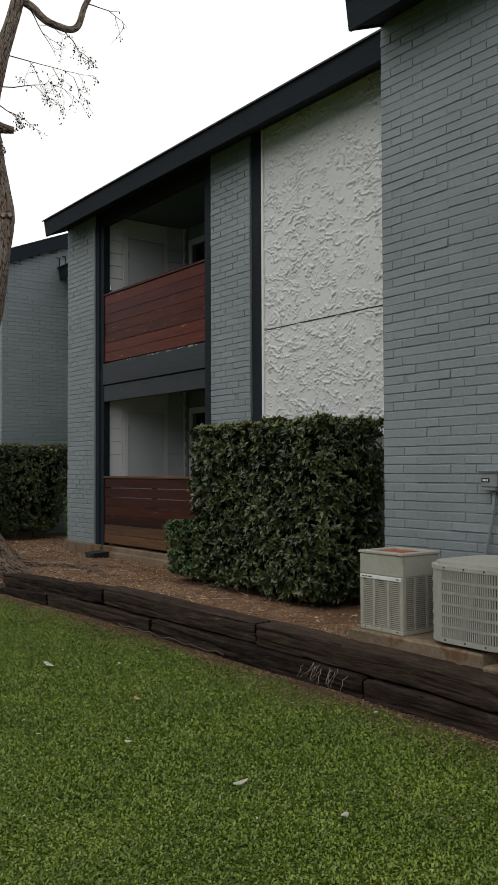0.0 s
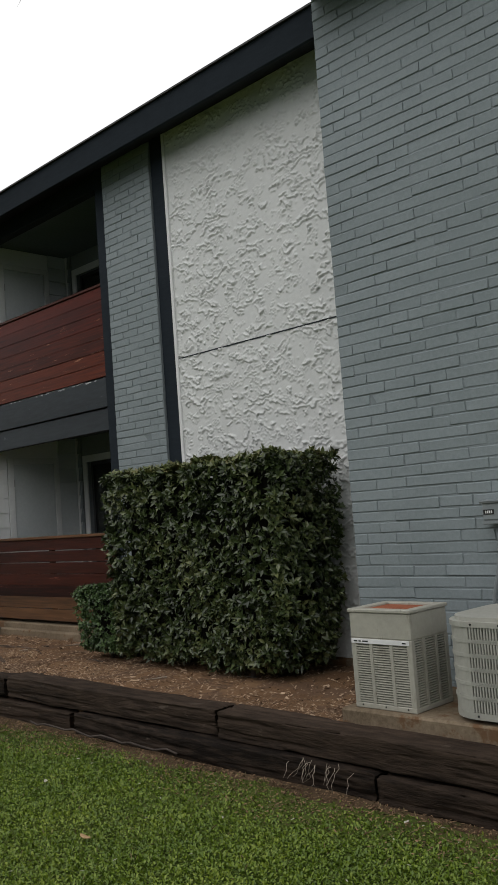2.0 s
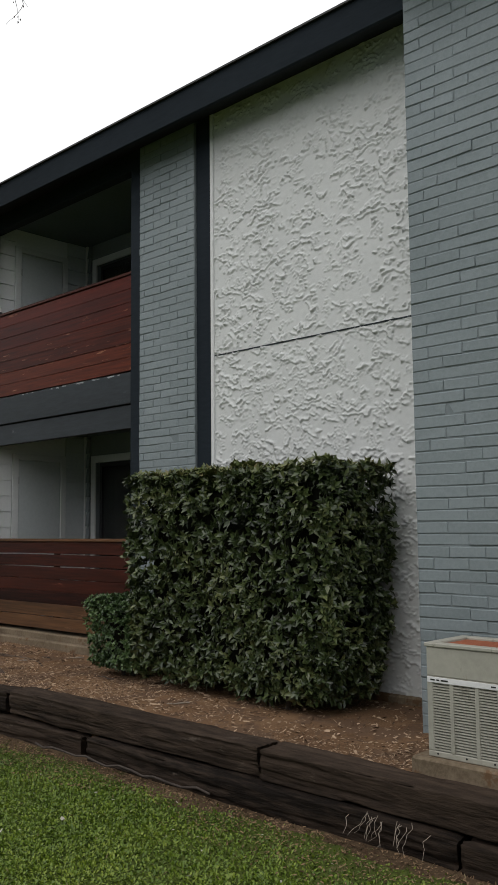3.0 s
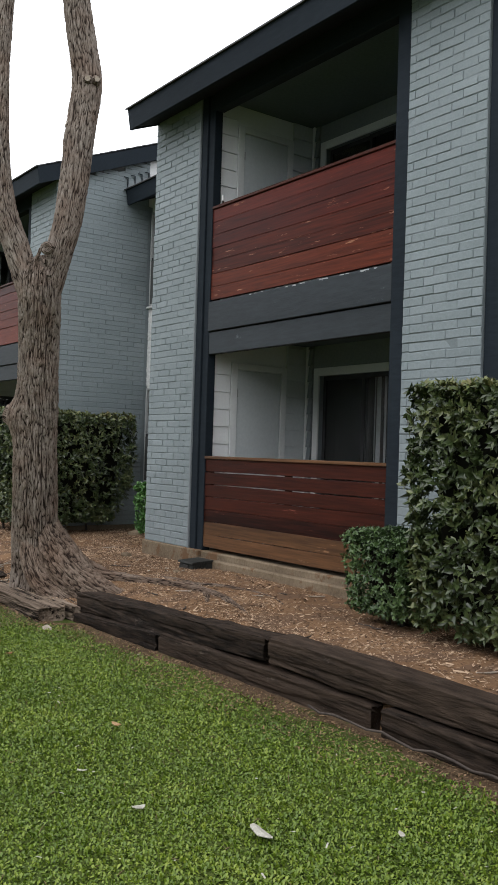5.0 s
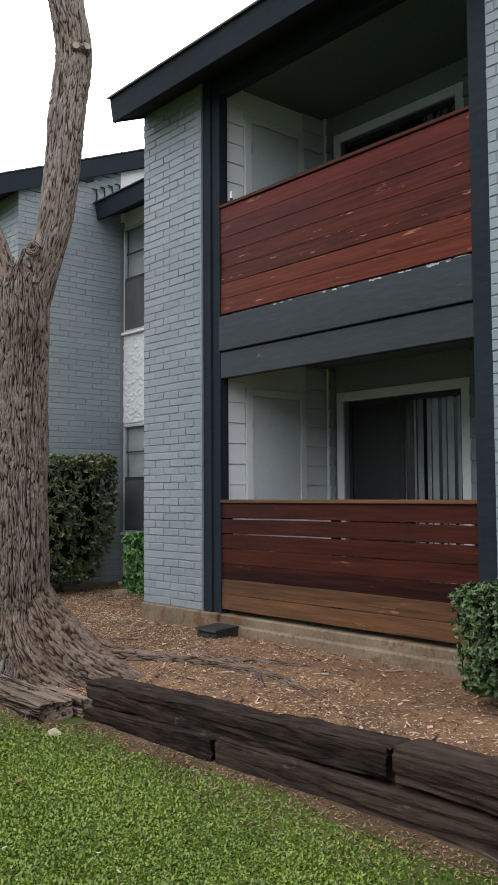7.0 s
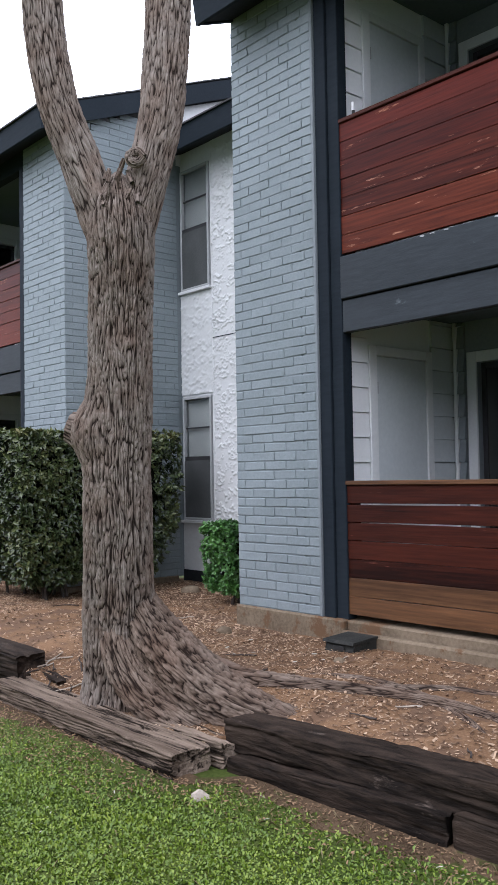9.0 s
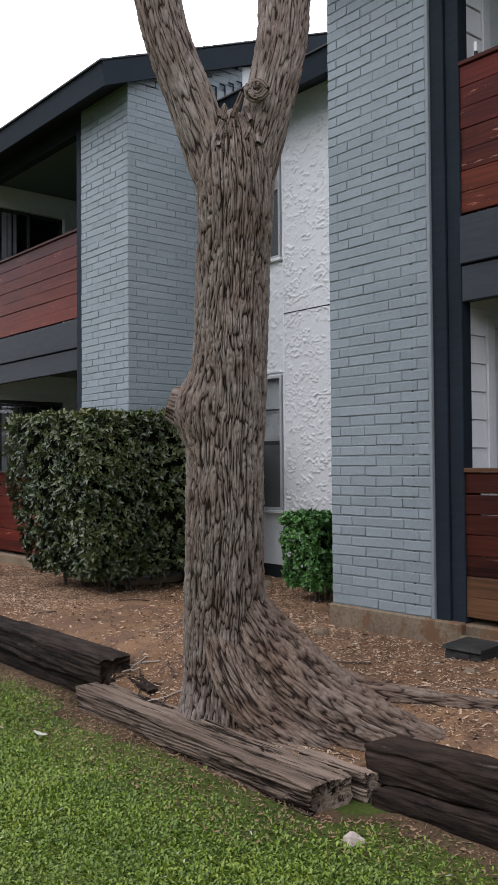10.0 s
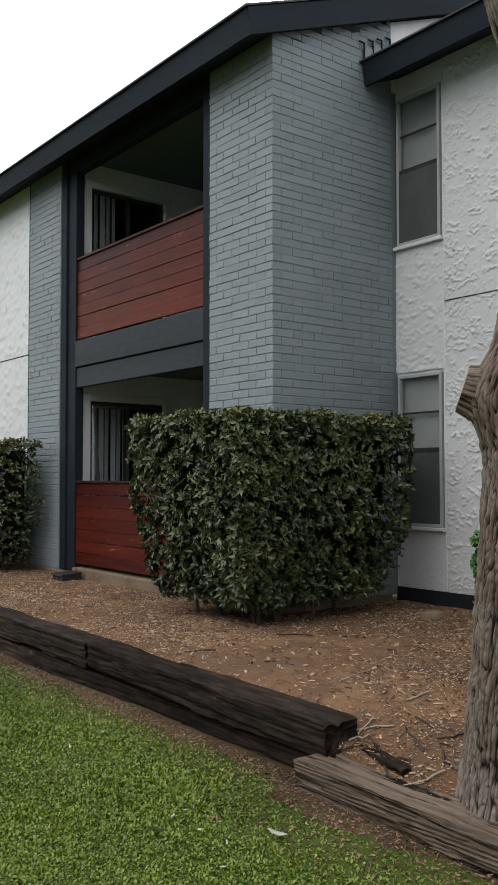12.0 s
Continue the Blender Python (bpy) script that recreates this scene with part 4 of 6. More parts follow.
# ---------------------------------------------------------------- landscape timbers
def timber(p0, p1, width, height, mat, label, seed, rot=0.0, cracks=1.0, fine=False):
    """A squared tie: p0 and p1 are the top front edge's ends; it runs on along y, with split, chipped and worn faces."""
    p0, p1 = np.array(p0, float), np.array(p1, float)
    n = max(int(np.linalg.norm(p1 - p0) / (0.012 if fine else 0.022)), 4)
    t = np.linspace(0, 1, n)
    prof = []
    for a, b, k in (((0, 0), (width, 0), 70 if fine else 30), ((width, 0), (width, -height), 6), ((width, -height), (0, -height), 4), ((0, -height), (0, 0), 50 if fine else 26)):
        for i in range(k):
            prof.append((a[0] + (b[0] - a[0]) * i / k, a[1] + (b[1] - a[1]) * i / k))
    prof = np.array(prof)
    cx, cz = width / 2, -height / 2
    rr = 0.012
    px = np.clip(prof[:, 0], rr, width - rr)
    pz = np.clip(prof[:, 1], -height + rr, -rr)
    ox, oz = prof[:, 0] - px, prof[:, 1] - pz
    ln = np.sqrt(ox ** 2 + oz ** 2) + 1e-9
    nx, nz = ox / ln, oz / ln
    bx0, bz0 = px + nx * rr, pz + nz * rr
    base = p0[None, :] + (p1 - p0)[None, :] * t[:, None]
    X = base[:, 0:1] + bx0[None, :]
    Y = base[:, 1:2] + 0 * bx0[None, :]
    Z = base[:, 2:3] + bz0[None, :]
    d = 0.018 * (fbm(X * 9, Y * 2.0, Z * 9, seed, 4) - 0.5) + 0.034 * (fbm(X * 2, Y * 1.2, Z * 3, seed + 5, 2) - 0.5)
    c = fbm(X * 38, Y * 1.7, Z * 38, seed + 9, 2)
    d = d - cracks * 0.01 * np.clip((c - 0.56) / 0.06, 0, 1) - 0.004 * fbm(X * 60, Y * 9, Z * 60, seed + 19, 2)
    corner = np.clip(np.minimum(np.abs(nx), np.abs(nz)) * 4, 0, 1)[None, :]
    d = d - 0.03 * corner * np.clip((fbm(X * 1, Y * 4.5, Z * 1, seed + 21, 3) - 0.48) / 0.2, 0, 1)
    if fine:
        lines = np.abs(np.sin((X + Z) * math.pi / 0.017 + 9 * (fbm(X * 3, Y * 1.3, Z * 3, seed + 25, 3) - 0.5)))
        d = d - 0.012 * (1 - lines) ** 2 - 0.05 * np.clip((0.5 - np.abs(bz0[None, :] + 0.6 * height + 0.1 * (fbm(Y * 0.8, Y * 0, Y * 0, seed + 27, 3) - 0.5)) / 0.012), 0, 1) * (np.abs(nx)[None, :] > 0.8)
    worn = rot * np.clip((fbm(X * 3, Y * 2.2, Z * 3, seed + 14, 3) - 0.52) / 0.15, 0, 1)
    d = d - 0.035 * worn
    end = np.minimum(t, 1 - t)[:, None] * np.linalg.norm(p1 - p0)
    d = d - 0.008 * np.clip(1 - end / 0.02, 0, 1)
    Y = Y + (fbm(X * 8, 0 * X, Z * 8, seed + 2, 2) - 0.5) * 0.03 * (np.clip(1 - end / 0.05, 0, 1))
    verts = np.stack([X + nx * d, Y, Z + nz * d], -1).reshape(-1, 3)
    m = len(prof)
    caps = []
    allv = [verts]
    k = len(verts)
    f = grid_faces(n, m, True)
    for row, flip in ((0, 1), (n - 1, 0)):
        ring = verts[row * m:(row + 1) * m]
        allv.append(ring.mean(0)[None, :])
        for i in range(m):
            q = (row * m + i, row * m + (i + 1) % m, k, k)
            caps.append(q if not flip else (q[1], q[0], k, k))
        k += 1
    me = bpy.data.meshes.new("landscape_timber")
    me.from_pydata(np.concatenate(allv).tolist(), [], [tuple(q) for q in f.tolist()] + [q[:3] for q in caps])
    me.materials.append(mat)
    me.shade_smooth()
    return tagged(new("landscape_timber", me), label, "timber", "landscape timbers")


DK = "dark weathered landscape timber edging the soil bed"
LK = "dark weathered lower landscape timber beside the lawn"
timber((4.06, 0.5, 0.275), (4.19, 5.61, 0.28), 0.22, 0.175, TIE, DK, 1)
timber((4.20, 5.635, 0.285), (4.19, 8.235, 0.29), 0.22, 0.175, TIE, DK, 2)
timber((4.18, 8.26, 0.285), (4.13, 10.90, 0.19), 0.22, 0.17, TIE, "dark weathered landscape timber sinking towards the tree", 3, 0.5)
timber((4.05, 0.5, 0.098), (4.10, 4.29, 0.10), 0.22, 0.2, TIE, LK, 4)
timber((4.10, 4.32, 0.105), (4.14, 7.17, 0.108), 0.22, 0.2, TIE, LK, 5)
timber((4.16, 7.27, 0.105), (4.11, 9.45, 0.10), 0.22, 0.2, TIE, LK, 6)
timber((4.09, 9.475, 0.095), (4.06, 10.8, 0.03), 0.22, 0.2, TIE, LK, 7)
timber((3.765, 10.88, 0.085), (3.85, 13.03, 0.095), 0.265, 0.195, TIEPALE, "pale rotten landscape timber split along its grain at the tree's foot", 8, 0.5, 1.6, True)
timber((4.045, 10.83, 0.1), (4.05, 11.6, 0.09), 0.14, 0.2, TIEPALE, "narrow rotten timber offcut behind the pale timber", 28, 0.6, 1.6, True)
timber((3.97, 12.94, 0.25), (4.00, 15.39, 0.275), 0.24, 0.18, TIE, DK, 9)
timber((4.00, 15.41, 0.27), (4.02, 18.4, 0.28), 0.24, 0.18, TIE, DK, 10)
timber((4.02, 18.43, 0.28), (4.04, 21.5, 0.28), 0.24, 0.18, TIE, DK, 11)
timber((4.02, 12.85, 0.07), (4.01, 16.6, 0.085), 0.2, 0.18, TIE, LK, 12)
timber((4.02, 16.63, 0.09), (4.04, 21.5, 0.09), 0.2, 0.18, TIE, LK, 13)

# ---------------------------------------------------------------- tree


def smooth_path(points, step):
    """Points (x, y, z, radius) made dense and rounded."""
    p = np.array(points, float)
    d = np.concatenate([[0], np.cumsum(np.linalg.norm(np.diff(p[:, :3], axis=0), axis=1))])
    n = max(int(d[-1] / step), 6)
    s = np.linspace(0, d[-1], n)
    out = np.stack([np.interp(s, d, p[:, i]) for i in range(4)], -1)
    k = max(int(0.16 / step), 1)
    pad = np.concatenate([np.repeat(out[:1], k, 0), out, np.repeat(out[-1:], k, 0)])
    ker = np.ones(2 * k + 1) / (2 * k + 1)
    sm = np.stack([np.convolve(pad[:, i], ker, "valid") for i in range(4)], -1)
    sm[0], sm[-1] = out[0], out[-1]
    return sm


def bark_tube(points, step, sides, seed, ridge=0.013, flare=None, fine=1.0):
    p = smooth_path(points, step)
    c, r = p[:, :3], p[:, 3]
    tan = np.gradient(c, axis=0)
    tan /= np.linalg.norm(tan, axis=1)[:, None]
    a = np.array([0.9, 0.35, 0.0])
    A, B = [], []
    for t in tan:
        a = a - t * np.dot(a, t)
        a /= np.linalg.norm(a)
        A.append(a)
        B.append(np.cross(t, a))
    A, B = np.array(A), np.array(B)
    th = np.linspace(0, 2 * np.pi, sides, endpoint=False)
    ct, st = np.cos(th)[None, :], np.sin(th)[None, :]
    s = np.arange(len(p))[:, None] * step
    R = r[:, None] * (1 + 0.07 * (fbm(ct * 1.2 + 3, st * 1.2, s * 1.4, seed, 3) - 0.5) * 2)
    rm = float(np.median(r))
    wx = rm * ct + 0.03 * (fbm(ct * 2, st * 2, s * 3.0, seed + 7, 3) - 0.5)
    wy = rm * st + 0.03 * (fbm(ct * 2 + 9, st * 2, s * 3.0, seed + 8, 3) - 0.5)
    drift = fbm(ct * 2.6 + 4, st * 2.6, s * 2.0, seed + 18, 3)
    vein = lambda k, along, q: np.abs(vnoise(wx * k * fine, wy * k * fine, s * along * fine + 3.0 * drift, seed + q) - 0.5) * 2
    long_cut, short_cut = vein(94, 11.0, 9), vein(130, 26.0, 14)
    flaky = 0.75 + 0.5 * (fbm(wx * 25, wy * 25, s * 12.0, seed + 16, 2) - 0.5)
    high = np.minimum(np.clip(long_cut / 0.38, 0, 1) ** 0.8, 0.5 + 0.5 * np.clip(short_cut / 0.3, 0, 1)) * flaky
    n2 = fbm(ct * 24, st * 24, s * 45.0, seed + 10, 2)
    amp = ridge * np.clip(r[:, None] / 0.15, 0.25, 1)
    R = R + amp * (high - 0.6) + amp * 0.5 * (n2 - 0.5) + 0.02 * (fbm(ct * 2.5, st * 2.5, s * 3.0, seed + 12, 2) - 0.5) * np.clip(r[:, None] / 0.2, 0, 1)
    if flare:
        R = R + flare(th[None, :], c[:, 2:3])
    pts = c[:, None, :] + (A[:, None, :] * ct[..., None] + B[:, None, :] * st[..., None]) * R[..., None]
    grain = np.stack([ct * r[:, None], st * r[:, None], 0.12 * s + 0 * ct], -1)
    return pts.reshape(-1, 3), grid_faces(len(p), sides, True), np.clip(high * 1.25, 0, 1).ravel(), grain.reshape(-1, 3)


def bark_mesh(name, tubes, mat=BARK):
    vs, fs, k = [], [], 0
    for v, f, _, _ in tubes:
        vs.append(v)
        fs.append(f + k)
        k += len(v)
    me = array_mesh(name, np.concatenate(vs), np.concatenate(fs), mat, True)
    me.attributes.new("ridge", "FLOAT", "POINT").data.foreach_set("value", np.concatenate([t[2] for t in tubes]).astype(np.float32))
    me.attributes.new("grain", "FLOAT_VECTOR", "POINT").data.foreach_set("vector", np.concatenate([t[3] for t in tubes]).astype(np.float32).ravel())
    return me


tree = thing("tree", (4.14, 11.86, 0.1), "forked tree with furrowed grey-brown bark behind a rotten timber", "tree")


def foot(th, z):
    low = np.clip((0.62 - z) / 0.6, 0, 1)
    south = np.clip(np.cos(th - 4.75), 0, 1) ** 2
    rib = 1 + 0.3 * np.sin(9 * th + 5 * z)
    burl = 0.085 * np.exp(-((z - 1.73) / 0.15) ** 2) * np.clip(np.cos(th - 2.05), 0, 1) ** 2
    fold = 0.018 * np.clip((1.1 - z) / 0.8, 0, 1) * np.sin(5 * th + 2.2 * z)
    return 0.2 * low ** 2 * south * rib + low ** 2.4 * 0.03 * np.clip(np.cos(th - 1.7), 0, 1) * rib + 0.03 * low ** 3 * np.clip(np.cos(th - 3.2), 0, 1) * rib + burl + fold


trunk_line = [(4.25, 12.05, -0.12, 0.235), (4.25, 12.05, 0.1, 0.232), (4.23, 12.03, 0.35, 0.228), (4.20, 12.0, 0.6, 0.222), (4.165, 11.94, 0.92, 0.214), (4.13, 11.88, 1.25, 0.208),
              (4.105, 11.85, 1.52, 0.203), (4.09, 11.82, 1.74, 0.205), (4.075, 11.77, 2.06, 0.192), (4.06, 11.72, 2.45, 0.186), (4.02, 11.64, 2.8, 0.194), (4.0, 11.63, 3.0, 0.204), (3.98, 11.62, 3.14, 0.15), (3.985, 11.62, 3.22, 0.07), (3.985, 11.62, 3.25, 0.02)]
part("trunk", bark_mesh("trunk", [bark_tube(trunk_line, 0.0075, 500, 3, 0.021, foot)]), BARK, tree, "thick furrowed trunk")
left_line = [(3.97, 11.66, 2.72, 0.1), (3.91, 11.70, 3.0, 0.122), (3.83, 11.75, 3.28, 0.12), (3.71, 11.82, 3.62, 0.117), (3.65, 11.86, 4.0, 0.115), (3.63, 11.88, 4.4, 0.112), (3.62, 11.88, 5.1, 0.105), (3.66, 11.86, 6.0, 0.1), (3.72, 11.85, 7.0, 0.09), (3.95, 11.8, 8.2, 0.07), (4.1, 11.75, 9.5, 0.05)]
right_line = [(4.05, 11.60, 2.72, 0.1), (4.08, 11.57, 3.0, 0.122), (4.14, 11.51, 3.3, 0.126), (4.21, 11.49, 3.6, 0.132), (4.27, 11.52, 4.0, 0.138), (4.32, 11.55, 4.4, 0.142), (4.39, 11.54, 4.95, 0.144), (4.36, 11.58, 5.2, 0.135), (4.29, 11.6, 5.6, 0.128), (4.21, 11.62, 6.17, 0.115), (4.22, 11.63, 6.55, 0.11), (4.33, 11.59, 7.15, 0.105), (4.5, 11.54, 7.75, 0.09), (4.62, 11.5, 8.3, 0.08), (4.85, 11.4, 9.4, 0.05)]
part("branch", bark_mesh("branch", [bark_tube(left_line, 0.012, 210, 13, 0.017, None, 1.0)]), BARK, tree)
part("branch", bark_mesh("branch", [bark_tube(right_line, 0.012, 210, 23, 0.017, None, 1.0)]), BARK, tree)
limb_line = [(4.55, 11.52, 8.0, 0.06), (4.72, 11.46, 7.98, 0.055), (4.88, 11.4, 7.75, 0.052), (5.05, 11.35, 7.72, 0.05), (5.3, 11.27, 7.66, 0.046), (5.36, 11.25, 7.8, 0.044), (5.42, 11.22, 8.1, 0.04), (5.7, 11.1, 8.5, 0.03)]
limb = part("branch", bark_mesh("branch", [bark_tube(limb_line, 0.02, 36, 33, 0.014)]), BARK, tree, "bent dark limb")
roots = (
    [(4.24, 12.02, 0.82, 0.12), (4.29, 11.86, 0.58, 0.16), (4.33, 11.6, 0.34, 0.2), (4.37, 11.28, 0.17, 0.19), (4.43, 10.98, 0.09, 0.16), (4.52, 10.66, 0.07, 0.11), (4.62, 10.36, 0.06, 0.07), (4.7, 10.1, 0.04, 0.04)],
    [(4.14, 11.98, 0.62, 0.09), (4.12, 11.84, 0.36, 0.12), (4.14, 11.62, 0.15, 0.125), (4.2, 11.36, 0.05, 0.1), (4.26, 11.1, 0.0, 0.07), (4.32, 10.85, -0.03, 0.04)],
    [(4.4, 11.95, 0.6, 0.09), (4.5, 11.75, 0.33, 0.12), (4.62, 11.45, 0.2, 0.11), (4.8, 11.08, 0.2, 0.075), (4.87, 10.7, 0.235, 0.055), (4.95, 10.25, 0.245, 0.05), (4.95, 9.82, 0.24, 0.04), (4.77, 9.3, 0.232, 0.024), (4.66, 8.95, 0.2, 0.01)],
    [(4.6, 11.5, 0.2, 0.07), (4.92, 11.2, 0.19, 0.055), (5.07, 10.95, 0.225, 0.045), (5.12, 10.65, 0.235, 0.04), (5.05, 10.3, 0.235, 0.036), (4.85, 9.9, 0.235, 0.03), (4.6, 9.55, 0.22, 0.02), (4.5, 9.3, 0.18, 0.01)],
    [(4.4, 12.1, 0.35, 0.1), (4.55, 12.2, 0.16, 0.1), (4.78, 12.3, 0.11, 0.07), (5.15, 12.35, 0.14, 0.045), (5.5, 12.3, 0.15, 0.02)],
    [(4.3, 12.1, 0.3, 0.08), (4.32, 12.3, 0.08, 0.09), (4.36, 12.55, 0.05, 0.07), (4.45, 12.85, 0.05, 0.05), (4.55, 13.2, 0.05, 0.02)],
    [(5.0, 10.6, 0.24, 0.03), (5.25, 10.3, 0.25, 0.026), (5.35, 9.9, 0.245, 0.02), (5.3, 9.5, 0.24, 0.014), (5.1, 9.15, 0.22, 0.008)],
)
for i, line in enumerate(roots):
    big = i in (0, 1, 2, 4, 5)
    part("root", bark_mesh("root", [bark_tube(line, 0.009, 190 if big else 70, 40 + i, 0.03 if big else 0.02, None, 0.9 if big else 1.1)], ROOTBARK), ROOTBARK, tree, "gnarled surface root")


def stub(at, way, length, radius, seed):
    at, way = Vector(at), Vector(way).normalized()
    pts = [tuple(at + way * length * k) + (radius * q,) for k, q in ((0, 1.75), (0.3, 1.4), (0.65, 1.1), (0.9, 1.0), (1, 0.93))]
    body = part("stub", bark_mesh("stub", [bark_tube(pts, 0.006, 90, seed, 0.022, None, 1.0)]), BARK, tree, "sawn-off branch stub")
    e = at + way * length
    part("sawn_face", Shape().tube([e - way * 0.02, e + way * 0.002], [radius * 0.86, radius * 0.84], 24), CUT, body, "weathered grey sawn face")


stub((4.03, 11.9, 1.71), (-0.62, 0.7, 0.3), 0.21, 0.1, 71)
stub((4.33, 11.43, 4.93), (-0.45, -0.85, -0.05), 0.06, 0.032, 72)
stub((4.40, 11.41, 4.94), (-0.2, -0.9, -0.05), 0.06, 0.03, 73)
stub((4.26, 11.55, 6.17), (0.9, -0.3, -0.1), 0.24, 0.05, 74)
stub((4.24, 11.55, 4.5), (-0.9, 0.1, 0.35), 0.06, 0.035, 75)
# healed knot at the fork
knot = [(3.96 + 0.062 * math.cos(a) * 0.76, 11.43 - 0.062 * math.cos(a) * 0.65, 3.28 + 0.082 * math.sin(a), 0.027) for a in np.linspace(0, 2 * math.pi, 25)]
part("knot", bark_mesh("knot", [bark_tube(knot, 0.008, 48, 81, 0.04, None, 1.1)]), BARK, tree, "healed ring-shaped knot")

flake_rng = random.Random(19)
for i in range(16):
    a, z = flake_rng.uniform(3.5, 5.6), flake_rng.uniform(3.0, 3.26)
    w, h = flake_rng.uniform(0.012, 0.024), flake_rng.uniform(0.03, 0.065)
    ob = part("bark_flake", bark_mesh("bark_flake", [bark_tube([(0, 0, -h, w * 0.7), (0, 0, 0, w), (0.004, 0.004, h, w * 0.5)], 0.006, 20, 90 + i, 0.04, None, 1.1)]), BARK, tree)
    reach = 0.17 - 0.35 * max(z - 3.1, 0)
    ob.matrix_basis = pose(3.99 + reach * math.cos(a), 11.63 + reach * math.sin(a), z, flake_rng.uniform(-30, 30), flake_rng.uniform(-30, 30), flake_rng.uniform(0, 360))

rng = random.Random(77)
twigs, buds = Shape(), []


def sprout(at, way, length, radius, depth):
    p, d = Vector(at), Vector(way).normalized()
    pts, rad = [p.copy()], [radius]
    n = 6
    for i in range(n):
        d = (d + Vector((rng.gauss(0, 0.2), rng.gauss(0, 0.2), rng.gauss(-0.05, 0.16)))).normalized()
        p = p + d * length / n
        pts.append(p.copy())
        rad.append(radius * (1 - 0.75 * (i + 1) / n))
        if depth and i > 0 and rng.random() < 0.75:
            side = (d + Vector((rng.gauss(0, 0.7), rng.gauss(0, 0.7), rng.gauss(-0.05, 0.5)))).normalized()
            sprout(p, side, length * rng.uniform(0.35, 0.6), radius * 0.55, depth - 1)
        if depth == 0 and rng.random() < 0.2:
            buds.append(p + Vector((rng.gauss(0, 0.02), rng.gauss(0, 0.02), rng.gauss(0, 0.02))))
    twigs.tube(pts, rad, 5)


for at, way, ln in (((4.4, 11.55, 7.2), (0.75, -0.2, -0.12), 0.95), ((4.36, 11.56, 6.75), (0.8, -0.2, 0.0), 0.85), ((4.7, 11.46, 7.9), (0.4, -0.1, -0.9), 0.7), ((5.1, 11.33, 7.72), (0.5, -0.2, -0.6), 0.5),
                    ((5.42, 11.22, 8.1), (0.95, -0.3, 0.1), 0.7), ((5.7, 11.1, 8.5), (0.9, -0.3, -0.1), 0.8), ((4.3, 11.58, 6.5), (0.6, -0.2, -0.5), 0.45), ((4.3, 11.6, 6.3), (0.4, -0.3, -0.5), 0.4),
                    ((4.6, 11.5, 8.3), (0.4, -0.5, 0.6), 1.0), ((4.6, 11.5, 8.6), (-0.5, -0.4, 0.5), 1.1), ((3.7, 11.85, 6.6), (-0.8, 0.3, 0.3), 1.0), ((3.8, 11.83, 7.4), (-0.7, -0.5, 0.4), 1.1), ((3.7, 11.85, 7.2), (0.4, -0.5, 0.4), 0.8),
                    ((3.64, 11.87, 5.6), (-0.9, 0.1, -0.1), 0.8), ((4.85, 11.4, 9.3), (0.7, -0.4, 0.2), 1.2), ((4.1, 11.75, 9.4), (0.2, -0.6, 0.5), 1.2)):
    sprout(at, way, ln, 0.009, 1 if at[0] > 5.4 else 3)
tagged(part("twigs", twigs, TWIG, tree, "bare fine twigs"), kind="stuff")
bv = Shape()
for p in buds:
    r = rng.uniform(0.007, 0.013)
    bv.add([p + Vector((r, 0, 0)), p + Vector((-r, 0.3 * r, 0)), p + Vector((0, r, 0.4 * r)), p + Vector((0, -0.2 * r, 1.2 * r)), p + Vector((0, 0, -1.6 * r))], [(0, 2, 3), (2, 1, 3), (1, 0, 3), (0, 4, 2), (2, 4, 1), (1, 4, 0)])
tagged(part("seed_heads", bv, TWIG, tree, "sparse dark seed heads"), kind="stuff")

# ---------------------------------------------------------------- hedges and shrubs


def rosettes(pts, nrm, per, length, width, seed, lift=0.35):
    """Whorls of folded, pointed leaves at points with outward ways. Returns vertices and triangles."""
    g = np.random.default_rng(seed)
    n = len(pts)
    way = nrm + g.normal(0, 0.38, (n, 3)) + np.array([0, 0, lift])
    way /= np.linalg.norm(way, axis=1)[:, None]
    ref = np.where(np.abs(way[:, 2:3]) < 0.9, np.array([[0, 0, 1.0]]), np.array([[1.0, 0, 0]]))
    a = np.cross(way, ref)
    a /= np.linalg.norm(a, axis=1)[:, None]
    b = np.cross(way, a)
    th = g.uniform(0, 2 * np.pi, (n, 1)) + np.arange(per)[None, :] * (2 * np.pi / per) * 1.0 + g.normal(0, 0.35, (n, per))
    out = np.clip(g.normal(0.95, 0.28, (n, per)), 0.3, 1.5)
    rad = a[:, None, :] * np.cos(th)[..., None] + b[:, None, :] * np.sin(th)[..., None]
    d = way[:, None, :] * np.cos(out)[..., None] + rad * np.sin(out)[..., None]
    side = np.cross(d, way[:, None, :])
    side /= np.linalg.norm(side, axis=2)[..., None] + 1e-9
    up = np.cross(side, d)
    L = (length * g.uniform(0.6, 1.15, (n, per)))[..., None]
    W = L * width / length * 0.5
    base = pts[:, None, :] - d * L * 0.1
    mid = base + d * L * 0.55
    drop = up * W * 0.45
    tip = base + d * L - up * L * 0.10
    V = np.stack([base, mid + side * W + drop, tip, mid - side * W + drop, mid - drop * 0.2], 2).reshape(-1, 3)
    k = np.arange(n * per)[:, None, None] * 5
    T = (k + np.array([[0, 1, 4], [1, 2, 4], [2, 3, 4], [3, 0, 4]])[None]).reshape(-1, 3)
    return V, T


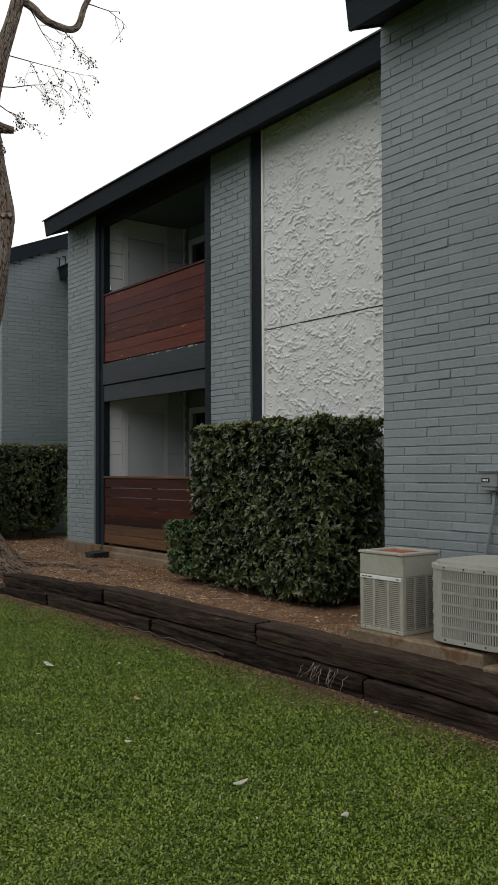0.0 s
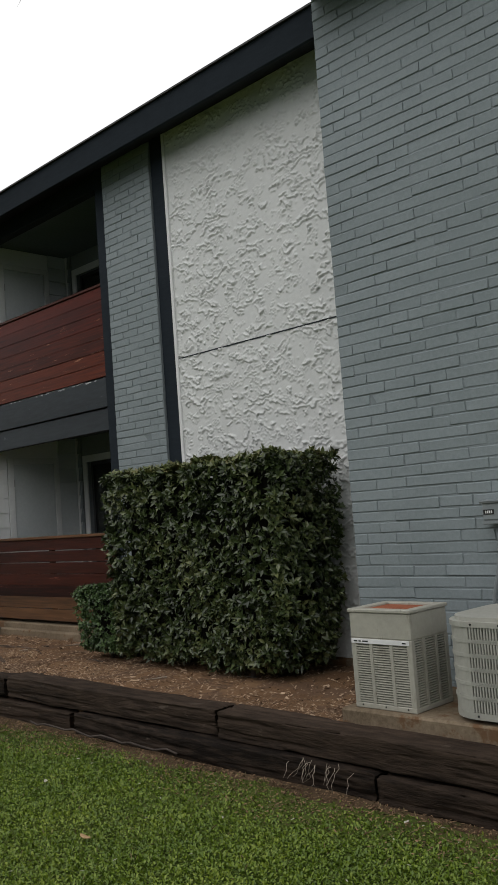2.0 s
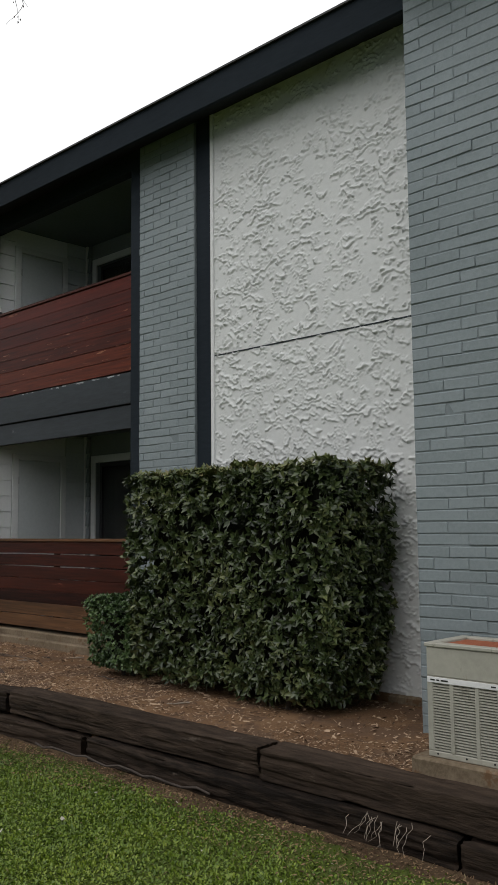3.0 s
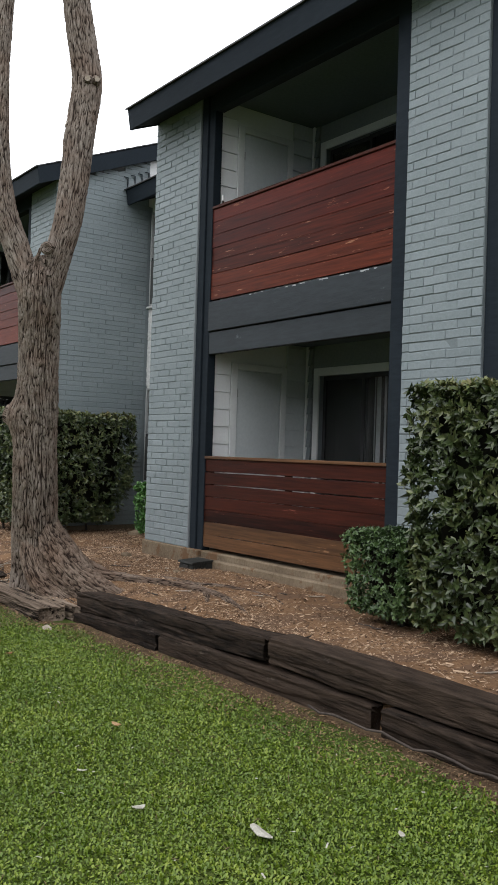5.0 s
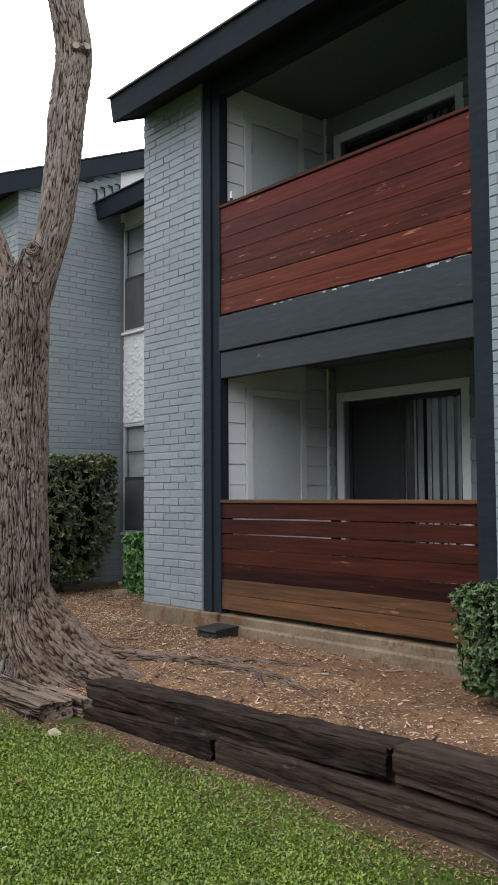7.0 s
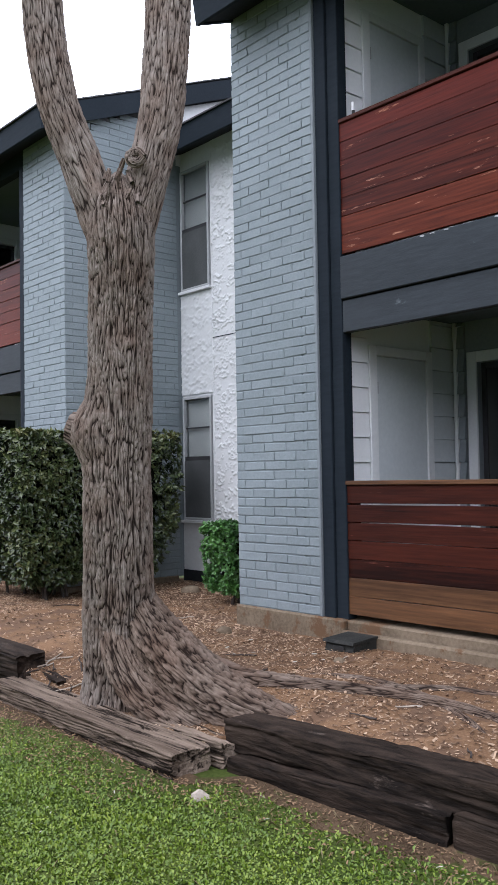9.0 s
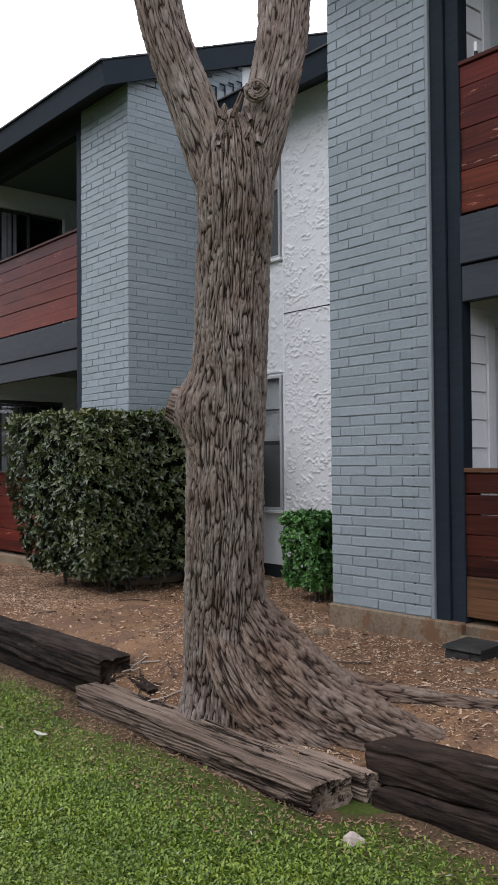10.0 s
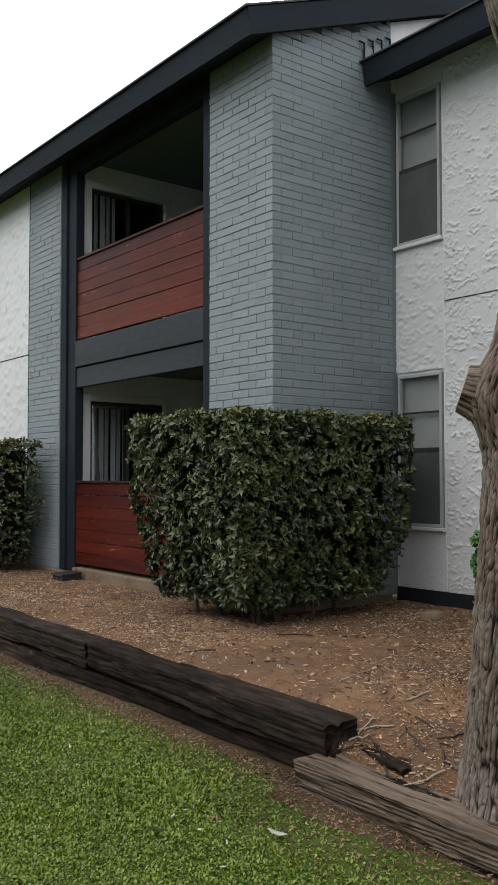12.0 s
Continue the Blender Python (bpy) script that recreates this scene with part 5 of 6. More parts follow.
def box_points(boxes, count, seed, inset=0.065):
    """Random points with outward ways on the faces of boxes (union), with a lumpy surface."""
    g = np.random.default_rng(seed)
    P, N = [], []
    faces = []
    for bi, (x0, x1, y0, y1, z0, z1) in enumerate(boxes):
        faces += [(bi, 0, -1, (y1 - y0) * (z1 - z0)), (bi, 0, 1, (y1 - y0) * (z1 - z0)), (bi, 1, -1, (x1 - x0) * (z1 - z0)), (bi, 1, 1, (x1 - x0) * (z1 - z0)), (bi, 2, 1, (x1 - x0) * (y1 - y0) * 1.4), (bi, 2, -1, (x1 - x0) * (y1 - y0) * 0.5)]
    area = np.array([f[3] for f in faces])
    pick = g.choice(len(faces), count, p=area / area.sum())
    for fi in pick:
        bi, ax, sg, _ = faces[fi]
        b = boxes[bi]
        lo, hi = np.array(b[0::2]), np.array(b[1::2])
        q = lo + (hi - lo) * g.random(3)
        q[ax] = hi[ax] if sg > 0 else lo[ax]
        q0 = np.clip(q, lo + 0.1, hi - 0.1)
        nn = q - q0
        nn /= np.linalg.norm(nn) + 1e-9
        q = q0 + nn * 0.1
        if any(j != bi and all(o[2 * i] + 0.02 < q[i] < o[2 * i + 1] - 0.02 for i in range(3)) for j, o in enumerate(boxes)):
            continue
        P.append(q)
        N.append(nn)
    P, N = np.array(P), np.array(N)
    lump = 0.11 * (fbm(P[:, 0] * 3.5, P[:, 1] * 3.5, P[:, 2] * 3.5, seed, 3) - 0.62) - np.abs(g.normal(0, inset * 1.25, len(P)))
    return P + N * lump[:, None], N


def hedge(name, boxes, count, seed, label, mats, leaf=(0.074, 0.03), per=6, taper=0.0, loose=0, stems=6, group="hedges", category="hedge"):
    lo = np.array([min(b[2 * i] for b in boxes) for i in range(3)])
    hi = np.array([max(b[2 * i + 1] for b in boxes) for i in range(3)])
    ctr = (lo + hi) / 2
    ob = thing(name, (ctr[0], ctr[1], BED_Z), label, category, group)

    def pinch(v):
        k = 1 - taper * np.clip((ctr[2] + 0.1 - v[:, 2]) / (ctr[2] + 0.1 - lo[2]), 0, 1) ** 1.5
        o = v.copy()
        o[:, :2] = ctr[:2] + (v[:, :2] - ctr[:2]) * k[:, None]
        return o

    # near-black blocks stand in for the shade between the leaves
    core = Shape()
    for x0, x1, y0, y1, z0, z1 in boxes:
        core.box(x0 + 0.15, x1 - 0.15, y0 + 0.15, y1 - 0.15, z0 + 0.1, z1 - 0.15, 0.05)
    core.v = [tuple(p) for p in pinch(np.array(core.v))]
    part("shade_core", core, SHADE, ob, "near-black block painted as shade between the leaves")
    r = random.Random(seed)
    for _ in range(stems):
        b = boxes[r.randrange(len(boxes))]
        x, y = r.uniform(b[0] + 0.15, b[1] - 0.15), r.uniform(b[2] + 0.15, b[3] - 0.15)
        q = pinch(np.array([[x, y, lo[2]]]))[0]
        z = float(bed_z(q[0], q[1]))
        part("stem", Shape().tube([(q[0], q[1], z - 0.03), (q[0] + r.uniform(-0.05, 0.05), q[1] + r.uniform(-0.05, 0.05), z + 0.12), (q[0] + r.uniform(-0.1, 0.1), q[1] + r.uniform(-0.1, 0.1), lo[2] + 0.25)], [0.018, 0.015, 0.01], 7), TWIG, ob)
    P, N = box_points(boxes, count, seed)
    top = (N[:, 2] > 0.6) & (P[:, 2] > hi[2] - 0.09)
    P = pinch(P)
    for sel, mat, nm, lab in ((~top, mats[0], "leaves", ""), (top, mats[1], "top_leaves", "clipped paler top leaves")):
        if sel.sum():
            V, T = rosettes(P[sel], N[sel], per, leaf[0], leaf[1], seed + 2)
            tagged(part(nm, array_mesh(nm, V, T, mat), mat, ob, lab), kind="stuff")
    if loose:
        V, T = rosettes(np.zeros((1, 3)), np.array([[0, 0, 1.0]]), 1, leaf[0], leaf[1], 5)
        lm = array_mesh("leaf", V, T, mats[0])
        side = np.where(~top & ((N[:, 0] < -0.5) | (N[:, 1] < -0.5)))[0]
        for i in side[:loose]:
            o = new("leaf", lm)
            o.parent = ob
            o.matrix_parent_inverse = ob.matrix_basis.inverted()
            q = P[i] + N[i] * 0.035
            o.matrix_basis = pose(q[0], q[1], q[2], r.uniform(-70, 70), r.uniform(-70, 70), r.uniform(0, 360))
    return ob


hedge("hedge", [(5.02, 5.8, 5.74, 7.92, 0.32, 1.97)], 5600, 11, "tall clipped box-shaped hedge with glossy dark leaves", (HEDGE, HEDGETOP), taper=0.1, loose=220, stems=7)
hedge("shrub", [(5.1, 5.72, 7.95, 8.62, 0.29, 0.94)], 2600, 12, "small square-clipped dark green shrub beside the hedge", (SHRUBDARK, SHRUBDARK), (0.04, 0.018), 7, 0.12, 60, 3, "shrubs", "shrub")
hedge("hedge", [(5.02, 5.84, 14.98, 16.62, 0.38, 1.95), (5.02, 7.0, 14.98, 15.58, 0.38, 1.95)], 6400, 14, "clipped hedge wrapping the brick corner, bare stems showing below", (HEDGE, HEDGETOP), taper=0.24, loose=180, stems=14)
hedge("shrub", [(6.34, 6.9, 13.45, 13.98, 0.34, 1.04)], 2000, 16, "small bright green shrub in the recess", (SHRUB, SHRUB), (0.045, 0.022), 7, 0.15, 60, 3, "shrubs", "shrub")
hedge("hedge", [(5.15, 5.8, 19.95, 23.4, 0.36, 1.9)], 2400, 18, "tall clipped hedge against the far stucco wall", (HEDGE, HEDGETOP), taper=0.1, stems=5)

# ---------------------------------------------------------------- cooling units and wall boxes
pad = solid("concrete_pad", Shape().box(4.36, 5.12, 3.52, 4.72, 0.255, 0.36, 0.012), CONCRETE, "cracked soil-stained concrete pad under the cooling units", "concrete pad", "pads")
solid("concrete_pad", Shape().box(4.33, 5.1, 3.0, 3.505, 0.2, 0.3, 0.015), CONCRETE, "broken concrete pad sunk in the soil", "concrete pad", "pads")

X0, X1, Y0, Y1, Z0, Z1 = 4.41, 4.775, 4.225, 4.645, 0.361, 0.92
unit = thing("air_conditioner", (4.61, 4.4, Z0), "square beige outdoor cooling unit with slatted panels and rusty lid", "air conditioner", "cooling units")
part("coil", Shape().box(X0 + 0.03, X1 - 0.03, Y0 + 0.03, Y1 - 0.03, Z0 + 0.02, Z1 - 0.03), COIL, unit, "dark coil behind the slats")
part("base_pan", Shape().box(X0, X1, Y0, Y1, Z0, Z0 + 0.03, 0.004), BEIGE, unit)
part("upper_panel", Shape().box(X0, X1, Y0, Y1, Z1 - 0.165, Z1 - 0.02, 0.005), BEIGE, unit)
part("top_rim", Shape().box(X0 - 0.008, X1 + 0.008, Y0 - 0.008, Y0 + 0.05, Z1 - 0.02, Z1, 0.004).box(X0 - 0.008, X1 + 0.008, Y1 - 0.05, Y1 + 0.008, Z1 - 0.02, Z1, 0.004).box(X0 - 0.008, X0 + 0.05, Y0 + 0.05, Y1 - 0.05, Z1 - 0.02, Z1, 0.004).box(X1 - 0.05, X1 + 0.008, Y0 + 0.05, Y1 - 0.05, Z1 - 0.02, Z1, 0.004), BEIGE, unit)
part("lid", Shape().box(X0 + 0.05, X1 - 0.05, Y0 + 0.05, Y1 - 0.05, Z1 - 0.035, Z1 - 0.012, 0.003), RUST, unit, "rust-red sheet lid")
for x, y in ((X0, Y0), (X1 - 0.035, Y0), (X0, Y1 - 0.035), (X1 - 0.035, Y1 - 0.035)):
    part("corner_post", Shape().box(x, x + 0.035, y, y + 0.035, Z0 + 0.03, Z1 - 0.165, 0.004), BEIGE, unit)
for k in (1, 2):
    y = Y0 + (Y1 - Y0) * k / 3
    part("mullion", Shape().box(X0, X0 + 0.012, y - 0.01, y + 0.01, Z0 + 0.03, Z1 - 0.165), BEIGE, unit)
    x = X0 + (X1 - X0) * k / 3
    part("mullion", Shape().box(x - 0.01, x + 0.01, Y0, Y0 + 0.012, Z0 + 0.03, Z1 - 0.165), BEIGE, unit)
slat_w = Shape().prism([(0.002, 0), (0.013, 0.003), (0.013, 0.009), (0.002, 0.0075)], "y", Y0 + 0.03, Y1 - 0.03).mesh("slat", BEIGE)
slat_s = Shape().prism([(0.002, 0), (0.013, 0.003), (0.013, 0.009), (0.002, 0.0075)], "x", X0 + 0.03, X1 - 0.03).mesh("slat", BEIGE)
z = Z0 + 0.035
while z < Z1 - 0.17:
    for me, m in ((slat_w, (X0, 0, z)), (slat_s, (0, Y0, z))):
        o = part("slat", me, BEIGE, unit)
        o.matrix_basis = pose(*m)
    z += 0.0135
part("badge_strip", Shape().box(X0 - 0.004, X0, Y0 + 0.015, Y1 - 0.005, Z1 - 0.195, Z1 - 0.168, 0.001), MARK, unit, "white badge strip with plain marks")
for a, b in ((4.52, 4.56), (4.57, 4.585), (4.595, 4.62), (4.26, 4.285)):
    part("mark", Shape().box(X0 - 0.0055, X0 - 0.004, a, b, Z1 - 0.185, Z1 - 0.178), BLACK, unit)
for y in (4.28, 4.43, 4.59):
    part("screw", Shape().tube([(X0 - 0.003, y, Z0 + 0.018), (X0 + 0.002, y, Z0 + 0.018)], [0.005, 0.005], 8), BLACK, unit)


def ring(x0, x1, y0, y1, r, k=6):
    pts = []
    for cx, cy, a0 in ((x1 - r, y1 - r, 0), (x0 + r, y1 - r, 90), (x0 + r, y0 + r, 180), (x1 - r, y0 + r, 270)):
        for i in range(k + 1):
            a = radians(a0 + 90 * i / k)
            pts.append((cx + r * math.cos(a), cy + r * math.sin(a)))
    return pts


U0, U1, V0, V1, B0, B1 = 4.37, 5.06, 3.30, 4.03, 0.385, 0.885
unit_two = thing("air_conditioner", (4.72, 3.66, B0), "round-cornered pale grille outdoor cooling unit on a concrete pad", "air conditioner", "cooling units")
part("coil", Shape().prism(ring(U0 + 0.03, U1 - 0.03, V0 + 0.03, V1 - 0.03, 0.17), "z", B0 + 0.02, B1 - 0.03), COIL, unit_two, "dark coil behind the grille", True)
part("base_pan", Shape().prism(ring(U0, U1, V0, V1, 0.2), "z", B0, B0 + 0.035), PALEMETAL, unit_two)
part("top_cap", Shape().prism(ring(U0 - 0.006, U1 + 0.006, V0 - 0.006, V1 + 0.006, 0.205), "z", B1 - 0.035, B1 - 0.008).prism(ring(U0 + 0.02, U1 - 0.02, V0 + 0.02, V1 - 0.02, 0.19), "z", B1 - 0.008, B1 + 0.012), PALEMETAL, unit_two)
for x, y in ((4.55, 3.5), (4.55, 3.85), (4.9, 3.5), (4.9, 3.85)):
    part("foot", Shape().box(x - 0.04, x + 0.04, y - 0.03, y + 0.03, 0.3 if y < 3.52 else 0.36, B0), BLACK, unit_two)
for i in range(7):
    z = B0 + 0.035 + (B1 - B0 - 0.07) * i / 6
    if 0 < i < 6:
        o2 = ring(U0 - 0.002, U1 + 0.002, V0 - 0.002, V1 + 0.002, 0.2, 6)
        i2 = ring(U0 + 0.012, U1 - 0.012, V0 + 0.012, V1 - 0.012, 0.19, 6)
        n = len(o2)
        part("band", Shape().add([(x, y, q) for q in (z - 0.009, z + 0.009) for r in (o2, i2) for x, y in r],
             [(a, (a + 1) % n, 2 * n + (a + 1) % n, 2 * n + a) for a in range(n)] + [(n + a, 3 * n + a, 3 * n + (a + 1) % n, n + (a + 1) % n) for a in range(n)] + [(a, n + a, n + (a + 1) % n, (a + 1) % n) for a in range(n)] + [(2 * n + a, 2 * n + (a + 1) % n, 3 * n + (a + 1) % n, 3 * n + a) for a in range(n)]), PALEMETAL, unit_two)
bar = Shape().box(-0.005, 0.007, -0.0047, 0.0047, B0 + 0.035, B1 - 0.035, 0.0015).mesh("bar", PALEMETAL)
walkline = ring(U0 + 0.003, U1 - 0.003, V0 + 0.003, V1 - 0.003, 0.197, 14)
gap = 0.0
for (ax, ay), (bx2, by2) in zip(walkline, walkline[1:] + walkline[:1]):
    seg = math.hypot(bx2 - ax, by2 - ay)
    t = gap
    while t < seg:
        x, y = ax + (bx2 - ax) * t / seg, ay + (by2 - ay) * t / seg
        if x < U1 - 0.18 and not (x < U0 + 0.17 and y > V1 - 0.17):
            o = part("bar", bar, PALEMETAL, unit_two)
            o.matrix_basis = pose(x, y, 0, 0, 0, math.degrees(math.atan2(by2 - ay, bx2 - ax)) + 90)
        t += 0.0165
    gap = t - seg
cx, cy = U0 + 0.2, V1 - 0.2
cp = [(cx + 0.198 * math.cos(radians(95 + 80 * i / 8)), cy + 0.198 * math.sin(radians(95 + 80 * i / 8))) for i in range(9)]
cq = [(cx + 0.188 * math.cos(radians(95 + 80 * i / 8)), cy + 0.188 * math.sin(radians(95 + 80 * i / 8))) for i in range(9)][::-1]
part("corner_panel", Shape().prism(cp + cq, "z", B0 + 0.035, B1 - 0.035), PALEMETAL, unit_two)
for k, y in enumerate((3.5, 3.66, 3.82)):
    part("screw", Shape().tube([(U0 - 0.01, y, B1 - 0.02), (U0, y, B1 - 0.02)], [0.006, 0.006], 8), BLACK, unit_two)
    part("screw", Shape().tube([(U0 - 0.004, y, B0 + 0.018), (U0 + 0.002, y, B0 + 0.018)], [0.006, 0.006], 8), BLACK, unit_two)

for k, (y, foot_y) in enumerate(((4.08, 4.17), (3.80, 3.93))):
    box = thing("electrical_box", (5.22, y, 1.34), "grey metal disconnect box on the brick wall with conduit", "electrical box", "electrical boxes")
    part("case", Shape().box(5.145, 5.228, y - 0.07, y + 0.07, 1.365, 1.475, 0.006), BOXGREY, box)
    part("cover", Shape().prism([(5.128, 1.48), (5.228, 1.49), (5.228, 1.476), (5.135, 1.468)], "y", y - 0.078, y + 0.078), BOXGREY, box)
    part("lower_lip", Shape().box(5.15, 5.225, y - 0.055, y + 0.075, 1.34, 1.364, 0.004), BOXGREY, box)
    tag = part("label_plate", Shape().box(5.142, 5.145, y - 0.01, y + 0.06, 1.40, 1.43), BLACK, box, "black plate with plain white bars")
    for j in range(4):
        part("mark", Shape().box(5.14, 5.142, y - 0.0 + 0.013 * j, y + 0.008 + 0.013 * j, 1.407, 1.423), MARK, tag)
    line = [(5.2, y - 0.01, 1.35), (5.2, y - 0.005, 1.22), (5.2, y + 0.03, 1.05), (5.2, foot_y - 0.02, 0.9), (5.19, foot_y, 0.6), (5.12, foot_y, 0.35)]
    cd = part("conduit", Shape().tube(line, [0.013] * 6, 10), BOXGREY, box, "painted grey conduit", True)
    part("coupling", Shape().tube([(5.2, y - 0.003, 1.215), (5.2, y + 0.005, 1.175)], [0.018, 0.018], 10), BOXGREY, cd)

# ---------------------------------------------------------------- small things
for x, y, lab in ((5.745, 11.46, "dark plastic drain box against the patio footing"), (5.74, 19.2, "dusty plastic drain box beside the far post")):
    z = float(bed_z(x, y))
    dbox = thing("drain_box", (x, y, z), lab, "drain box", "drain boxes")
    part("body", Shape().prism([(x - 0.13, z - 0.01), (x + 0.13, z - 0.01), (x + 0.115, z + 0.07), (x - 0.11, z + 0.055)], "y", y - 0.13, y + 0.13), PLASTIC, dbox)
    part("lid", Shape().prism([(x - 0.14, z + 0.057), (x + 0.13, z + 0.074), (x + 0.12, z + 0.09), (x - 0.13, z + 0.075)], "y", y - 0.14, y + 0.14), PLASTIC, dbox, "dusty sloping lid")
    part("outlet", Shape().box(x - 0.133, x - 0.12, y - 0.05, y + 0.05, z + 0.005, z + 0.04, 0.004), BLACK, dbox)

peg = thing("candle_holder", (6.02, 11.58, 4.09), "small white-tipped metal stake standing on the balcony rail", "stake")
part("rod", Shape().tube([(6.02, 11.58, 4.088), (6.02, 11.58, 4.15)], [0.012, 0.012], 10), BLACK, peg)
part("tip", Shape().tube([(6.02, 11.58, 4.15), (6.02, 11.58, 4.21)], [0.014, 0.014], 10), MARK, peg, "white tip")

screen = thing("window_screen", (6.2, 19.2, 0.36), "dark-framed insect screen leaning in the far patio", "window screen")
ss = Shape()
for a, b, lo, hi in ((6.10, 6.13, 0.37, 2.28), (6.72, 6.75, 0.37, 2.28), (6.13, 6.72, 2.25, 2.28), (6.13, 6.72, 0.37, 0.40)):
    ss.add([(x + (0.05 if z < 1 else -0.03), 19.1 + 0.1 * (z > 1) + d, z) for x in (a, b) for d in (0, 0.02) for z in (lo, hi)], [(0, 1, 3, 2), (4, 6, 7, 5), (0, 4, 5, 1), (2, 3, 7, 6), (0, 2, 6, 4), (1, 5, 7, 3)])
part("screen_frame", ss, DARKALU, screen)

cable_pts = [(4.085 + 0.012 * math.sin(i * 1.3), 5.9 + 0.12 * i, 0.0 + 0.012 * math.sin(i * 2.1)) for i in range(16)]
solid("cable", Shape().tube(cable_pts, [0.007] * 16, 8), TWIG, "black cable lying along the foot of the timbers", "cable", smooth=True)

rng = random.Random(5)
for x, y, s, mat, lab in ((2.85, 6.52, 0.05, PAPER, "torn white paper scrap on the grass"), (2.56, 7.5, 0.025, PAPER, "pale dry leaf on the grass"), (2.57, 6.99, 0.03, PAPER, "pale dry leaf on the grass"), (2.52, 3.5, 0.03, PAPER, "pale dry leaf on the grass"),
                         (2.65, 2.9, 0.03, PAPER, "pale dry leaf on the grass"), (3.42, 12.63, 0.035, PAPER, "pale dry leaf on the grass"),                          (2.9, 5.2, 0.03, DRYLEAF, "brown dry leaf on the grass"), (3.0, 8.0, 0.028, DRYLEAF, "brown dry leaf on the grass"), (2.4, 4.4, 0.025, PAPER, "pale dry leaf on the grass"), (3.3, 6.2, 0.02, PAPER, "pale dry leaf on the grass"), (3.1, 9.8, 0.03, DRYLEAF, "brown dry leaf on the grass")):
    z = float(lawn_z(np.array(x), np.array(y))) + 0.03
    q = [Vector((s * (1 + 0.4 * rng.random()) * math.cos(a), s * 0.55 * math.sin(a), 0.12 * s * math.cos(2 * a))) for a in [2 * math.pi * k / 9 + rng.uniform(-0.2, 0.2) for k in range(9)]]
    sh = Shape().add([(0, 0, 0)] + q + [(0, 0, 0.003)] + [v + Vector((0, 0, 0.003)) for v in q], [(0, 1 + (k + 1) % 9, 1 + k) for k in range(9)] + [(10, 11 + k, 11 + (k + 1) % 9) for k in range(9)] + [(1 + k, 1 + (k + 1) % 9, 11 + (k + 1) % 9, 11 + k) for k in range(9)])
    ob = solid("litter" if "paper" in lab else "dry_leaf", sh, mat, lab, "litter" if "paper" in lab else "leaf", "litter on the lawn")
    ob.matrix_basis = pose(x, y, z, rng.uniform(-12, 12), rng.uniform(-12, 12), rng.uniform(0, 360))

# rotten wood and fallen twigs round the tree
for p0, p1, w, h, sd in (((4.05, 12.55, 0.135), (4.12, 12.93, 0.15), 0.1, 0.09, 41), ((4.16, 12.6, 0.12), (4.2, 12.86, 0.13), 0.07, 0.06, 42)):
    o = timber(p0, p1, w, h, TIE, "dark crumbling piece of rotten wood beside the timber", sd, 1.2, 2.0)
    o.name = "rotten_wood"
    tagged(o, category="wood", group="rotten wood")
for i in range(34):
    x, y = (rng.uniform(4.35, 5.8), rng.uniform(6.0, 15.0)) if i < 22 else (rng.uniform(4.05, 4.5), rng.uniform(12.4, 13.0))
    ln, a = rng.uniform(0.08, 0.28), rng.uniform(0, math.pi)
    pts = []
    for k in range(5):
        t = (k / 4 - 0.5) * ln
        px, py = x + t * math.cos(a) + rng.gauss(0, 0.008), y + t * math.sin(a) + rng.gauss(0, 0.008)
        pts.append((px, py, float(bed_z(np.array(px), np.array(py))) + 0.008))
    solid("fallen_twig", Shape().tube(pts, [0.005, 0.0055, 0.005, 0.004, 0.003], 6), TWIG if i % 3 else CUT, "thin dry twig fallen on the soil", "twig", "fallen twigs")
solid("stone", Shape().tube([(3.74, 10.6, -0.06), (3.742, 10.605, -0.035), (3.755, 10.61, -0.024)], [0.046, 0.04, 0.02], 8, 1.6, 12), CUT, "pale broken stone beside the rotten timber", "stone", "stones")
solid("stone", Shape().tube([(5.35, 11.2, 0.22), (5.36, 11.22, 0.262), (5.37, 11.23, 0.27)], [0.05, 0.04, 0.015], 9, 0.4, 3), CONCRETE, "small pale stone half sunk in soil", "stone", "stones", smooth=True)
solid("stone", Shape().tube([(5.55, 12.6, 0.2), (5.56, 12.62, 0.27), (5.57, 12.63, 0.28)], [0.08, 0.06, 0.02], 9, 0.4, 5), CONCRETE, "small pale stone half sunk in soil", "stone", "stones", smooth=True)
solid("stone", Shape().tube([(6.85, 14.7, 0.2), (6.86, 14.72, 0.29), (6.87, 14.73, 0.3)], [0.12, 0.09, 0.03], 9, 0.4, 8), CONCRETE, "flat pale stone in the recess", "stone", "stones", smooth=True)

# dry roots hanging from the timber face
hang = Shape()
for i in range(16):
    y, z = 4.75 + rng.gauss(0, 0.14), 0.1 + rng.uniform(-0.02, 0.03)
    p = Vector((4.11, y, z))
    pts = [p.copy()]
    for k in range(5):
        p = p + Vector((-0.012 + rng.gauss(0, 0.006), rng.gauss(0, 0.012), -rng.uniform(0.008, 0.03)))
        pts.append(p.copy())
    hang.tube(pts, [0.0016, 0.0015, 0.0014, 0.0012, 0.001, 0.0007], 4)
tagged(solid("dry_roots", hang, CUT, "pale dry roots hanging over the timber", "roots"), kind="stuff")

# ---------------------------------------------------------------- grass, mulch


